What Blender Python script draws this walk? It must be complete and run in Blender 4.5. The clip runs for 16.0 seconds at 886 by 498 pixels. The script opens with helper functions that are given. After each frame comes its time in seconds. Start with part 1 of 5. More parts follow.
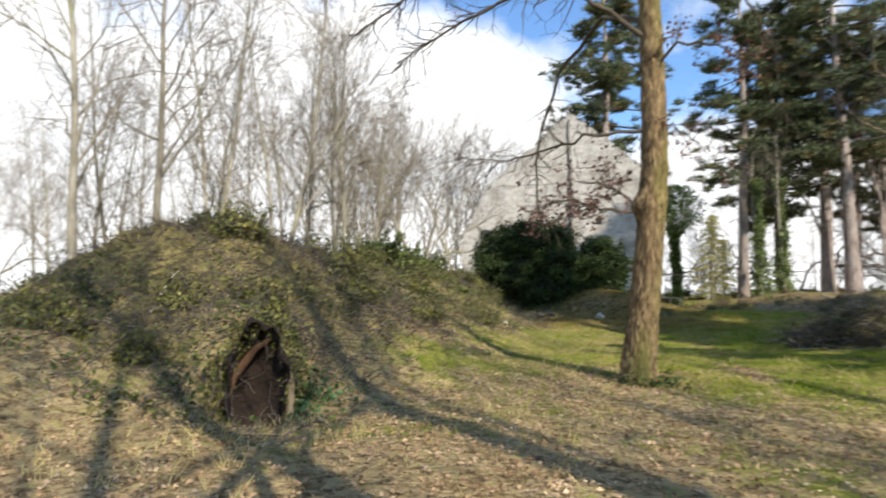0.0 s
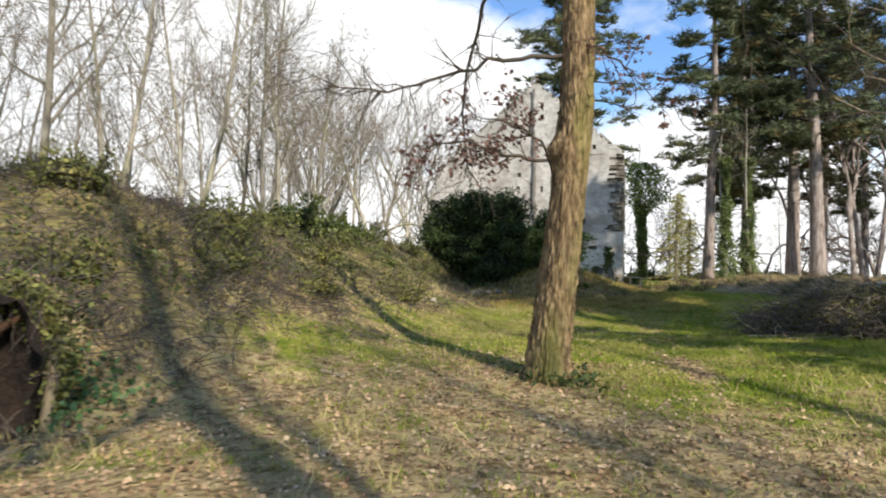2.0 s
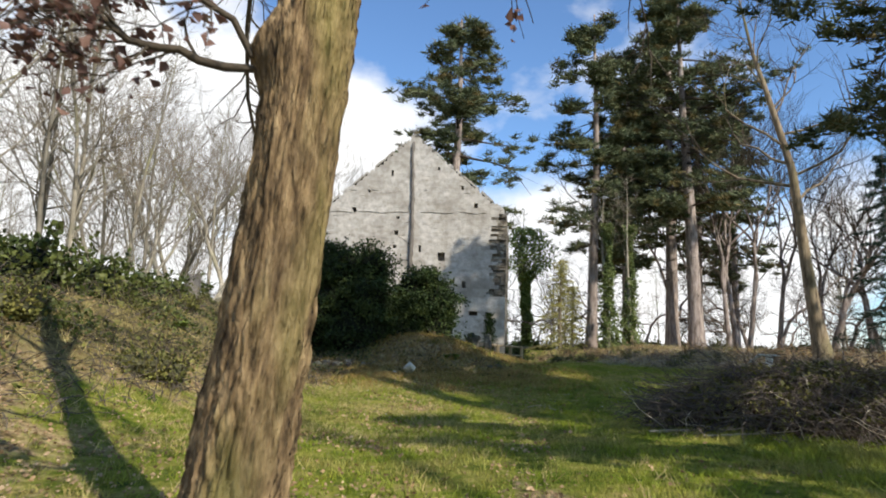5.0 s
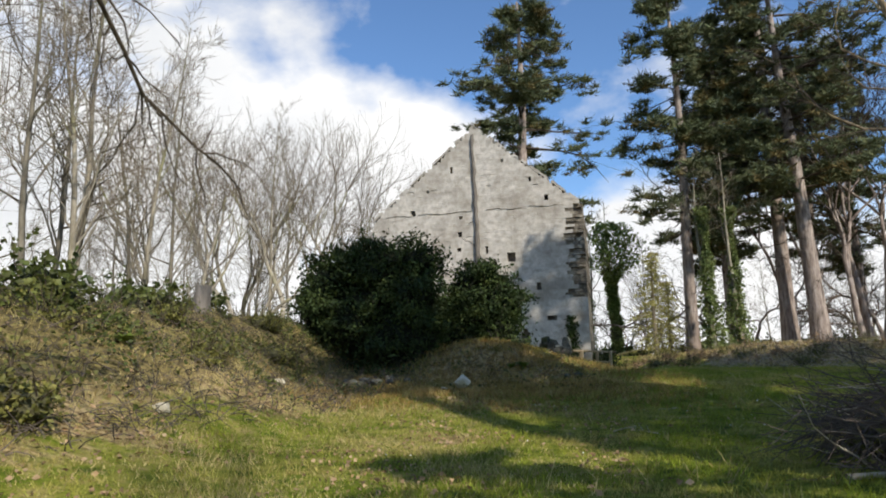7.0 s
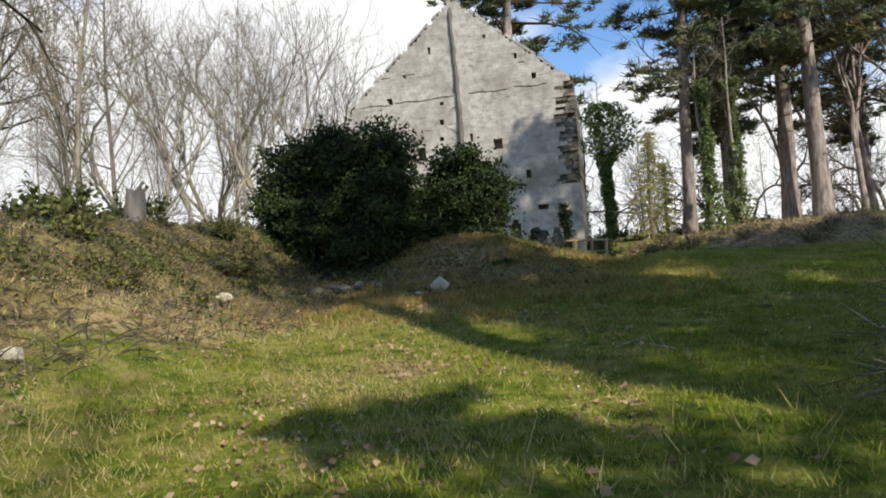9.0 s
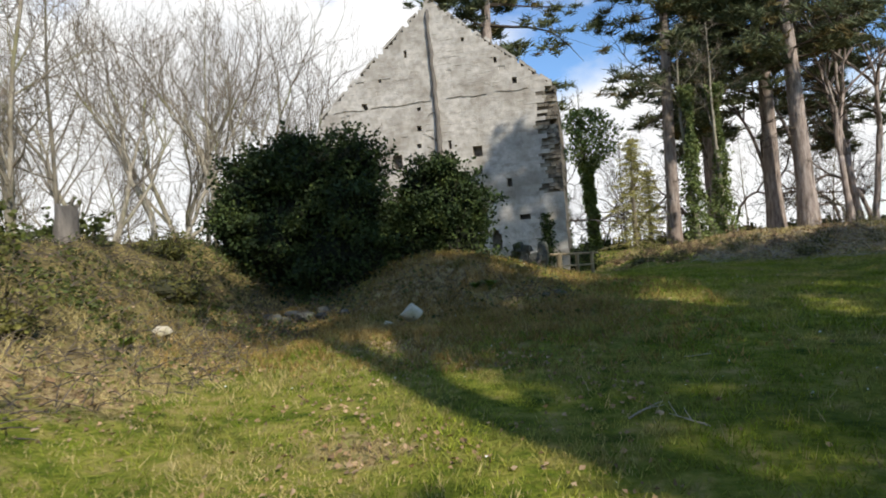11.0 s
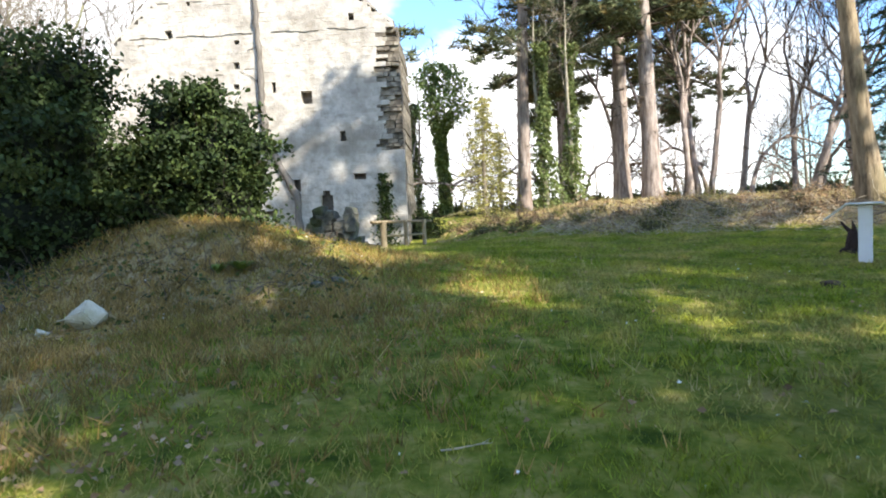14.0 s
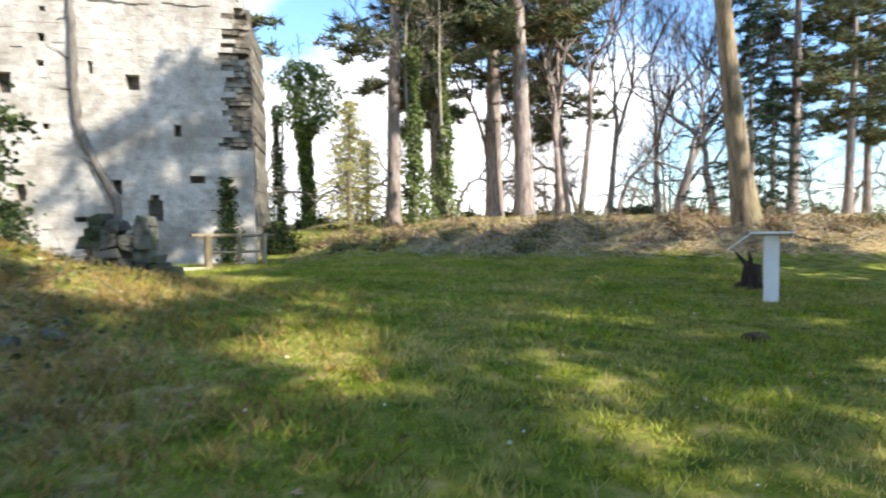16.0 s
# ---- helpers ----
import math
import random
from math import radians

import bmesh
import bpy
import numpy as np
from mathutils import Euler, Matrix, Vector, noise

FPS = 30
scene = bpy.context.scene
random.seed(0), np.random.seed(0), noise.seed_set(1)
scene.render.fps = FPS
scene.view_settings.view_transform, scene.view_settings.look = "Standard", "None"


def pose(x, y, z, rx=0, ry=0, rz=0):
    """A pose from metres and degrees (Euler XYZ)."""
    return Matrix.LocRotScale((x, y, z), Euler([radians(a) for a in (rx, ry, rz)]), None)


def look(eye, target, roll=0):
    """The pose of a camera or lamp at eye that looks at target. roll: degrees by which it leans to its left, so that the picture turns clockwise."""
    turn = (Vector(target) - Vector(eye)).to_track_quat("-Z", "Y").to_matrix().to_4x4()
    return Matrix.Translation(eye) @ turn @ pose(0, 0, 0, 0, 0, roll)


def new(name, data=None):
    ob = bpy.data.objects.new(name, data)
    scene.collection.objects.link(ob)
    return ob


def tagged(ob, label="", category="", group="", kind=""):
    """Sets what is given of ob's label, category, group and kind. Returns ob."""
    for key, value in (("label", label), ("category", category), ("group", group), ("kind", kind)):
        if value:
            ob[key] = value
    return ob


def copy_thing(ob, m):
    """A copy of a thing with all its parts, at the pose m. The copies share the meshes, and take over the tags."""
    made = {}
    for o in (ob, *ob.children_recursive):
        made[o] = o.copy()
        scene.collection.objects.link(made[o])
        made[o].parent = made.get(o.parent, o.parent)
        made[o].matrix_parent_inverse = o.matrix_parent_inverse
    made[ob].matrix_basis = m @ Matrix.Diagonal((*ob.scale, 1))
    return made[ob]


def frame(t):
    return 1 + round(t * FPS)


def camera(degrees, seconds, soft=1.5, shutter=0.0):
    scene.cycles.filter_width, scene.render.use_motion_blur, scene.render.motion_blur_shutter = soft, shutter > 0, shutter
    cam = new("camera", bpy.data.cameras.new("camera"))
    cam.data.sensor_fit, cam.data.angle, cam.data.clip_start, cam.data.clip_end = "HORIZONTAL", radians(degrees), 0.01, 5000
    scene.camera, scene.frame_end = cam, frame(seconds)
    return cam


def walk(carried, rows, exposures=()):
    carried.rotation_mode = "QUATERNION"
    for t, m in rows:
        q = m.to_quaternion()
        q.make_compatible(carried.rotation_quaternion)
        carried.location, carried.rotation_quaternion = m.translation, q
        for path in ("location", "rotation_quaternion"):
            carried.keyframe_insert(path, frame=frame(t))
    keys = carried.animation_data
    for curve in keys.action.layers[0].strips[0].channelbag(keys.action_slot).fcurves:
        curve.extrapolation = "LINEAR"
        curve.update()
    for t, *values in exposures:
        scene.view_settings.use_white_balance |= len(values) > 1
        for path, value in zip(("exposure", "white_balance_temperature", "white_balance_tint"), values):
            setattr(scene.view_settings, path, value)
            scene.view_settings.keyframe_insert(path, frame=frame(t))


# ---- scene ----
cam = camera(70.2, 16.0, soft=1.8, shutter=0.3)
PATH = [
    (0, (0.096, 1.387, 1.164), (-0.569, 3.267, 1.314), 0.5),
    (0.5, (0.159, 2.078, 1.157), (-0.783, 3.841, 1.237), 1.4),
    (1, (0.357, 2.744, 1.129), (-0.58, 4.511, 1.147), 2.1),
    (1.5, (0.599, 3.323, 1.133), (-0.173, 5.166, 1.215), 1.8),
    (2, (0.722, 4.122, 1.098), (0.133, 6.032, 1.176), 1.6),
    (2.5, (0.797, 4.885, 1.063), (0.36, 6.835, 1.138), 1.8),
    (3, (0.907, 5.733, 1.034), (0.605, 7.709, 1.103), 1.8),
    (3.5, (0.962, 6.574, 0.989), (0.745, 8.562, 1.045), 1.7),
    (4, (1.054, 7.313, 1.058), (0.873, 9.304, 1.108), 2.1),
    (4.5, (1.111, 8.122, 1.138), (0.908, 10.104, 1.313), 1.8),
    (4.7, (1.112, 8.469, 1.138), (0.889, 10.439, 1.401), 2.0),
    (6.8, (1.331, 13.338, 0.922), (0.827, 15.237, 1.296), -0.3),
    (7, (1.356, 13.719, 0.906), (0.838, 15.619, 1.254), -1.0),
    (7.5, (1.337, 14.498, 0.881), (0.799, 16.407, 1.139), -1.9),
    (8, (1.308, 15.238, 0.929), (0.759, 17.159, 1.033), -3.0),
    (8.5, (1.297, 15.812, 0.977), (0.75, 17.736, 1.003), -3.8),
    (8.7, (1.275, 16.008, 0.996), (0.742, 17.936, 1.012), -3.9),
    (10.8, (1.012, 17.675, 1.386), (0.525, 19.614, 1.416), -4.4),
    (11, (0.986, 17.925, 1.403), (0.527, 19.871, 1.433), -4.3),
    (11.5, (0.964, 18.663, 1.431), (0.594, 20.629, 1.455), -3.9),
    (12, (1.044, 19.459, 1.454), (0.815, 21.446, 1.455), -3.6),
    (12.5, (1.276, 20.145, 1.464), (1.178, 22.142, 1.42), -3.4),
    (13, (1.575, 20.849, 1.469), (1.595, 22.846, 1.36), -3.1),
    (13.5, (1.85, 21.629, 1.464), (1.884, 23.623, 1.317), -2.8),
    (14, (2.173, 22.367, 1.47), (2.124, 24.363, 1.352), -2.7),
    (14.5, (2.396, 23.043, 1.499), (2.281, 25.038, 1.417), -2.6),
    (15, (2.594, 23.902, 1.501), (2.499, 25.898, 1.439), -2.3),
    (15.5, (2.757, 24.74, 1.507), (2.794, 26.739, 1.441), -2.0),
    (16, (2.958, 25.689, 1.52), (3.306, 27.657, 1.432), -0.8),
]
EXPOSURES = [(0, 0.42), (4.5, 0.25), (7, 0.0), (8.5, 0.06), (11, 0.06), (12.3, 0.15), (13.5, 1.05), (14.5, 1.3), (16, 1.15)]
walk(cam, [(t, look(eye, target, roll)) for t, eye, target, roll in PATH], EXPOSURES)


# ---- light ----
SUN_AZ, SUN_EL = radians(-43.5), radians(37.0)
sun_data = bpy.data.lights.new("sun", "SUN")
sun_data.energy, sun_data.angle, sun_data.color = 5.0, radians(0.6), (1.0, 0.93, 0.82)
sun = new("sun", sun_data)
sun_way = Vector((math.cos(SUN_AZ) * math.cos(SUN_EL), math.sin(SUN_AZ) * math.cos(SUN_EL), math.sin(SUN_EL)))
sun.matrix_world = look(sun_way * 60, (0, 0, 0))

world = bpy.data.worlds.new("sky")
scene.world = world
world.use_nodes = True
wn, wl = world.node_tree.nodes, world.node_tree.links
wn.clear()
w_out, w_bg, sky = wn.new("ShaderNodeOutputWorld"), wn.new("ShaderNodeBackground"), wn.new("ShaderNodeTexSky")
sky.sky_type, sky.sun_disc, sky.sun_elevation = "NISHITA", False, SUN_EL
sky.sun_rotation = math.pi / 2 - SUN_AZ
sky.air_density, sky.dust_density, sky.ozone_density = 1.0, 0.6, 1.6
w_co, w_map = wn.new("ShaderNodeTexCoord"), wn.new("ShaderNodeMapping")
w_map.inputs["Scale"].default_value = (1.0, 1.0, 1.5)
w_map.inputs["Location"].default_value = (0.35, 0.1, 0.0)
w_noise, w_dot = wn.new("ShaderNodeTexNoise"), wn.new("ShaderNodeVectorMath")
w_noise.inputs["Scale"].default_value, w_noise.inputs["Detail"].default_value = 2.9, 8.0
w_noise.inputs["Roughness"].default_value = 0.52
w_dot.operation = "DOT_PRODUCT"
w_dot.inputs[1].default_value = (-0.29, 0.14, -0.45)
w_add, w_off, w_ramp, w_mix = wn.new("ShaderNodeMath"), wn.new("ShaderNodeMath"), wn.new("ShaderNodeValToRGB"), wn.new("ShaderNodeMix")
w_ramp.color_ramp.elements[0].position, w_ramp.color_ramp.elements[1].position = 0.42, 0.56
w_mix.data_type = "RGBA"
w_grey, w_cloud = wn.new("ShaderNodeTexNoise"), wn.new("ShaderNodeValToRGB")
w_grey.inputs["Scale"].default_value, w_grey.inputs["Detail"].default_value = 4.5, 6.0
w_cloud.color_ramp.elements[0].position, w_cloud.color_ramp.elements[1].position = 0.36, 0.60
w_cloud.color_ramp.elements[0].color, w_cloud.color_ramp.elements[1].color = (11.3, 11.5, 11.8, 1), (13.4, 13.4, 13.4, 1)
wl.new(w_map.outputs["Vector"], w_grey.inputs["Vector"])
wl.new(w_grey.outputs["Fac"], w_cloud.inputs["Fac"])
wl.new(w_cloud.outputs["Color"], w_mix.inputs["B"])
w_tint = wn.new("ShaderNodeMix")
w_tint.data_type, w_tint.blend_type = "RGBA", "MULTIPLY"
w_tint.inputs["Factor"].default_value = 1.0
w_tint.inputs["B"].default_value = (1.55, 1.95, 2.35, 1)
wl.new(w_co.outputs["Generated"], w_map.inputs["Vector"])
wl.new(w_map.outputs["Vector"], w_noise.inputs["Vector"])
wl.new(w_co.outputs["Generated"], w_dot.inputs[0])
wl.new(w_noise.outputs["Fac"], w_add.inputs[0])
wl.new(w_dot.outputs["Value"], w_add.inputs[1])
w_off.inputs[1].default_value = -0.002
wl.new(w_add.outputs["Value"], w_off.inputs[0])
wl.new(w_off.outputs["Value"], w_ramp.inputs["Fac"])
wl.new(w_ramp.outputs["Color"], w_mix.inputs["Factor"])
wl.new(sky.outputs["Color"], w_tint.inputs["A"])
wl.new(w_tint.outputs["Result"], w_mix.inputs["A"])
wl.new(w_mix.outputs["Result"], w_bg.inputs["Color"])
w_bg.inputs["Strength"].default_value = 0.078
wl.new(w_bg.outputs["Background"], w_out.inputs["Surface"])


# ---- materials ----
def material(name, colors, scale=3.0, rough=0.85, bump=0.3, bump_scale=30.0, stretch=(1, 1, 1), island=0.0, obj=0.0, second=None, detail=6.0, translucent=0.0):
    """Noise between colours at one scale, a second stain at a larger one, fine bump, and variation from piece to piece."""
    m = bpy.data.materials.new(name)
    m.use_nodes = True
    n, l = m.node_tree.nodes, m.node_tree.links
    p = n["Principled BSDF"]
    geo, mp, tex, ramp = n.new("ShaderNodeTexCoord"), n.new("ShaderNodeMapping"), n.new("ShaderNodeTexNoise"), n.new("ShaderNodeValToRGB")
    mp.inputs["Scale"].default_value = stretch
    l.new(geo.outputs["Object"], mp.inputs["Vector"])
    l.new(mp.outputs["Vector"], tex.inputs["Vector"])
    tex.inputs["Scale"].default_value, tex.inputs["Detail"].default_value = scale, detail
    tex.inputs["Roughness"].default_value = 0.62
    els = ramp.color_ramp.elements
    while len(els) < len(colors):
        els.new(0.5)
    for i, c in enumerate(colors):
        els[i].position = 0.3 + 0.4 * i / max(1, len(colors) - 1)
        els[i].color = (*c, 1)
    l.new(tex.outputs["Fac"], ramp.inputs["Fac"])
    last = ramp.outputs["Color"]
    if second:
        col, sc, lo, hi = second
        t2, r2, mx = n.new("ShaderNodeTexNoise"), n.new("ShaderNodeMapRange"), n.new("ShaderNodeMix")
        t2.inputs["Scale"].default_value, t2.inputs["Detail"].default_value = sc, 5.0
        l.new(mp.outputs["Vector"], t2.inputs["Vector"])
        r2.inputs["From Min"].default_value, r2.inputs["From Max"].default_value = lo, hi
        l.new(t2.outputs["Fac"], r2.inputs["Value"])
        mx.data_type = "RGBA"
        mx.inputs["B"].default_value = (*col, 1)
        l.new(r2.outputs["Result"], mx.inputs["Factor"])
        l.new(last, mx.inputs["A"])
        last = mx.outputs["Result"]
    for amount, kind in ((island, "island"), (obj, "object")):
        if amount:
            src = n.new("ShaderNodeNewGeometry").outputs["Random Per Island"] if kind == "island" else n.new("ShaderNodeObjectInfo").outputs["Random"]
            mr, hs = n.new("ShaderNodeMapRange"), n.new("ShaderNodeHueSaturation")
            mr.inputs["To Min"].default_value, mr.inputs["To Max"].default_value = 1 - amount, 1 + amount
            l.new(src, mr.inputs["Value"])
            l.new(mr.outputs["Result"], hs.inputs["Value"])
            l.new(last, hs.inputs["Color"])
            last = hs.outputs["Color"]
    l.new(last, p.inputs["Base Color"])
    p.inputs["Roughness"].default_value = rough
    p.inputs["Specular IOR Level"].default_value = 0.25
    if bump:
        bt, bn = n.new("ShaderNodeTexNoise"), n.new("ShaderNodeBump")
        bt.inputs["Scale"].default_value, bt.inputs["Detail"].default_value = bump_scale, 6.0
        l.new(mp.outputs["Vector"], bt.inputs["Vector"])
        bn.inputs["Strength"].default_value, bn.inputs["Distance"].default_value = bump, 0.05
        l.new(bt.outputs["Fac"], bn.inputs["Height"])
        l.new(bn.outputs["Normal"], p.inputs["Normal"])
    if translucent:
        tr, ms, out = n.new("ShaderNodeBsdfTranslucent"), n.new("ShaderNodeMixShader"), n["Material Output"]
        l.new(last, tr.inputs["Color"])
        ms.inputs["Fac"].default_value = translucent
        l.new(p.outputs["BSDF"], ms.inputs[1])
        l.new(tr.outputs["BSDF"], ms.inputs[2])
        l.new(ms.outputs["Shader"], out.inputs["Surface"])
    return m


M_OAK = material("oak_bark", [(0.035, 0.022, 0.012), (0.21, 0.14, 0.07), (0.42, 0.30, 0.155)], 20, 0.95, 1.0, 34, (1, 1, 0.26), second=((0.22, 0.21, 0.05), 1.3, 0.5, 0.72))
M_PINE = material("pine_bark", [(0.10, 0.08, 0.068), (0.29, 0.235, 0.20), (0.46, 0.395, 0.35)], 5, 0.95, 0.9, 14, (1, 1, 0.22), second=((0.20, 0.145, 0.11), 0.7, 0.5, 0.8))
M_BARE = material("bare_bark", [(0.11, 0.095, 0.07), (0.25, 0.22, 0.165), (0.40, 0.36, 0.28)], 4, 0.95, 0.5, 20, (1, 1, 0.3), obj=0.3, second=((0.22, 0.22, 0.09), 0.8, 0.5, 0.75))
M_TWIG = material("twigs", [(0.12, 0.098, 0.072), (0.26, 0.22, 0.165)], 3, 0.95, 0, obj=0.25)
M_DARKTWIG = material("dark_twigs", [(0.035, 0.027, 0.02), (0.09, 0.07, 0.05)], 3, 0.95, 0)
M_NEEDLE = material("pine_needles", [(0.045, 0.062, 0.032), (0.10, 0.12, 0.055), (0.19, 0.185, 0.085)], 1.2, 0.7, 0, island=0.35, translucent=0.15)
M_NEEDLE_OLD = material("browned_needles", [(0.10, 0.09, 0.03), (0.19, 0.14, 0.055)], 1.2, 0.75, 0, island=0.35, translucent=0.15)
M_SPRUCE = material("spruce_needles", [(0.012, 0.030, 0.018), (0.030, 0.058, 0.032)], 1.2, 0.7, 0, island=0.35, translucent=0.1)
M_IVY = material("ivy_leaves", [(0.013, 0.024, 0.007), (0.032, 0.052, 0.013), (0.085, 0.11, 0.026)], 1.5, 0.7, 0, island=0.4, translucent=0.15)
# near-black core colour stands in for the shade inside the ivy bushes
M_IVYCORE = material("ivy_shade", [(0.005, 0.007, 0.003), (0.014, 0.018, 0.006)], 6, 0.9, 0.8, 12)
M_LAUREL = material("evergreen_leaves", [(0.035, 0.055, 0.015), (0.085, 0.105, 0.025), (0.15, 0.155, 0.045)], 1.5, 0.45, 0, island=0.45, translucent=0.25)
M_OAKLEAF = material("dry_oak_leaves", [(0.10, 0.05, 0.038), (0.19, 0.105, 0.08), (0.28, 0.175, 0.135)], 6, 0.7, 0, island=0.4, translucent=0.3)
M_LITTER = material("leaf_litter", [(0.17, 0.10, 0.05), (0.34, 0.225, 0.125), (0.51, 0.385, 0.25)], 2, 0.8, 0, island=0.45, translucent=0.1)
M_GRASS = material("grass_blades", [(0.085, 0.14, 0.008), (0.20, 0.255, 0.020), (0.36, 0.37, 0.05)], 0.9, 0.6, 0, island=0.45, second=((0.40, 0.33, 0.11), 0.6, 0.44, 0.68), translucent=0.3)
M_STRAW = material("dry_grass", [(0.28, 0.225, 0.08), (0.56, 0.46, 0.21)], 1.0, 0.8, 0, island=0.4, translucent=0.2)
M_STONE = material("lime_washed_rubble", [(0.31, 0.28, 0.235), (0.47, 0.435, 0.38), (0.58, 0.545, 0.485)], 2.4, 0.95, 0.7, 9, island=0.10, second=((0.25, 0.22, 0.175), 0.5, 0.45, 0.72))
M_QUOIN = material("weathered_quoin", [(0.06, 0.05, 0.038), (0.17, 0.145, 0.11), (0.33, 0.30, 0.24)], 2.2, 0.95, 0.9, 10, obj=0.3)
M_CORE = material("wall_core", [(0.08, 0.068, 0.055), (0.20, 0.175, 0.145)], 3, 0.95, 1.0, 7)
M_DARKSTONE = material("mossy_dark_stone", [(0.05, 0.048, 0.04), (0.12, 0.115, 0.09), (0.18, 0.17, 0.14)], 4, 0.95, 1.0, 12, obj=0.25, second=((0.09, 0.11, 0.03), 1.5, 0.5, 0.7))
M_WHITESTONE = material("pale_limestone", [(0.44, 0.385, 0.27), (0.70, 0.64, 0.50)], 5, 0.9, 0.7, 14, second=((0.30, 0.26, 0.13), 2.2, 0.5, 0.75))
M_WOOD = material("weathered_post_wood", [(0.16, 0.12, 0.07), (0.34, 0.27, 0.17)], 6, 0.85, 0.6, 30, (1, 1, 0.12), obj=0.2)
M_DEADWOOD = material("rotten_wood", [(0.035, 0.018, 0.010), (0.11, 0.055, 0.028), (0.20, 0.12, 0.06)], 5, 0.95, 1.0, 18, (1, 1, 0.3))
M_STICK = material("bleached_stick", [(0.30, 0.25, 0.17), (0.52, 0.46, 0.35)], 6, 0.8, 0.4, 30)
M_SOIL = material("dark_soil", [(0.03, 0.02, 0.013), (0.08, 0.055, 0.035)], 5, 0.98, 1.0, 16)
M_PANEL = material("white_painted_metal", [(0.70, 0.72, 0.72), (0.80, 0.82, 0.82)], 1.5, 0.4, 0.05, 40, second=((0.52, 0.54, 0.5), 3, 0.55, 0.85))
M_PRINT = material("printed_panel", [(0.35, 0.42, 0.36), (0.62, 0.64, 0.58)], 4, 0.35, 0)


# ---- ground ----
def smooth(a, b, v):
    t = np.clip((v - a) / (b - a), 0, 1)
    return t * t * (3 - 2 * t)


def wave(x, y, s, k):
    """A smooth unevenness between -1 and 1."""
    return (np.sin(x * s + k) * np.cos(y * s * 1.13 + 2.1 * k) + np.sin((x + y) * s * 0.71 + 3.7 * k) * np.cos((x - y) * s * 0.57 + k)) * 0.5


def terrain(x, y):
    x, y = np.asarray(x, float), np.asarray(y, float)
    z = -0.35 + 0.2 * smooth(9, 14, y) - 0.15 * smooth(15, 20, y) + 0.4 * smooth(22, 30, y) + 0.2 * smooth(30, 38, y)
    high = smooth(4, 11, x)
    z = z + 0.7 * smooth(46, 66, y) * (1 - 0.6 * high)
    along = 0.5 * x + 0.87 * y
    bank = high * smooth(43.2, 48.5, along)
    z = z + bank * (0.95 + 0.24 * wave(x, y, 1.1, 0.4) + 0.12 * wave(x, y, 4.1, 1.4))
    toe = -5.8 + 3.2 * smooth(8, 13, y) - 4.0 * smooth(23, 30, y)
    crest = -9.3 - 1.2 * smooth(23, 30, y)
    t = np.clip((toe - x) / (toe - crest), 0, 1)
    rise = t * t * (3 - 2 * t)
    ridge = rise * (1.5 + 0.75 * smooth(7.5, 11, y)) * (1 - 0.85 * smooth(10.0, 15, -x)) * (0.62 + 0.38 * smooth(8.2, 11.2, y)) * (1 - 0.5 * smooth(33, 39, y))
    z = z + ridge + rise * (0.16 * wave(x, y, 1.3, 0.9) + 0.07 * wave(x, y, 3.7, 2.0))
    z = z + 0.36 * np.exp(-0.5 * (((x + 9.2) / 0.9) ** 2 + ((y - 11.0) / 0.5) ** 2)) + 0.78 * np.exp(-0.5 * (((x + 8.6) / 0.95) ** 2 + ((y - 12.65) / 0.72) ** 2)) + 0.3 * np.exp(-0.5 * (((x + 8.7) / 0.9) ** 2 + ((y - 14.6) / 0.9) ** 2))
    z = z + rise * (0.13 * wave(x, y, 5.3, 0.6) + 0.16 * np.abs(wave(x, y, 2.6, 1.7)))
    z = z + 1.05 * np.exp(-0.5 * (((x + 5.9) / 0.85) ** 2 + ((y - 9.5) / 0.7) ** 2)) - 1.7 * np.exp(-0.5 * (((x + 5.2) / 0.26) ** 2 + ((y - 8.8) / 0.3) ** 2)) - 0.22 * np.exp(-0.5 * (((x + 4.3) / 0.9) ** 2 + ((y - 8.7) / 0.9) ** 2))
    z = z + 1.3 * np.exp(-0.5 * (((x + 3.2) / 2.6) ** 2 + ((y - 34.8) / 1.8) ** 2))
    z = z - 0.75 * smooth(45, 50, y) * smooth(-16, -13, x) * (1 - smooth(1, 4, x)) * (1 - smooth(60, 66, y))
    z = z + 0.2 * np.exp(-0.5 * (((x - 5.6) / 2.4) ** 2 + ((y - 19.6) / 2.2) ** 2))
    z = z - 0.26 * smooth(4, 9, x) * smooth(26, 32, y) * (1 - smooth(38, 43, y))
    far = smooth(85, 170, np.hypot(x, y - 25))
    z = z * (1 - far) - 1.0 * far
    return z + 0.03 * wave(x, y, 0.9, 0.3) + 0.015 * wave(x, y, 2.9, 1.1)


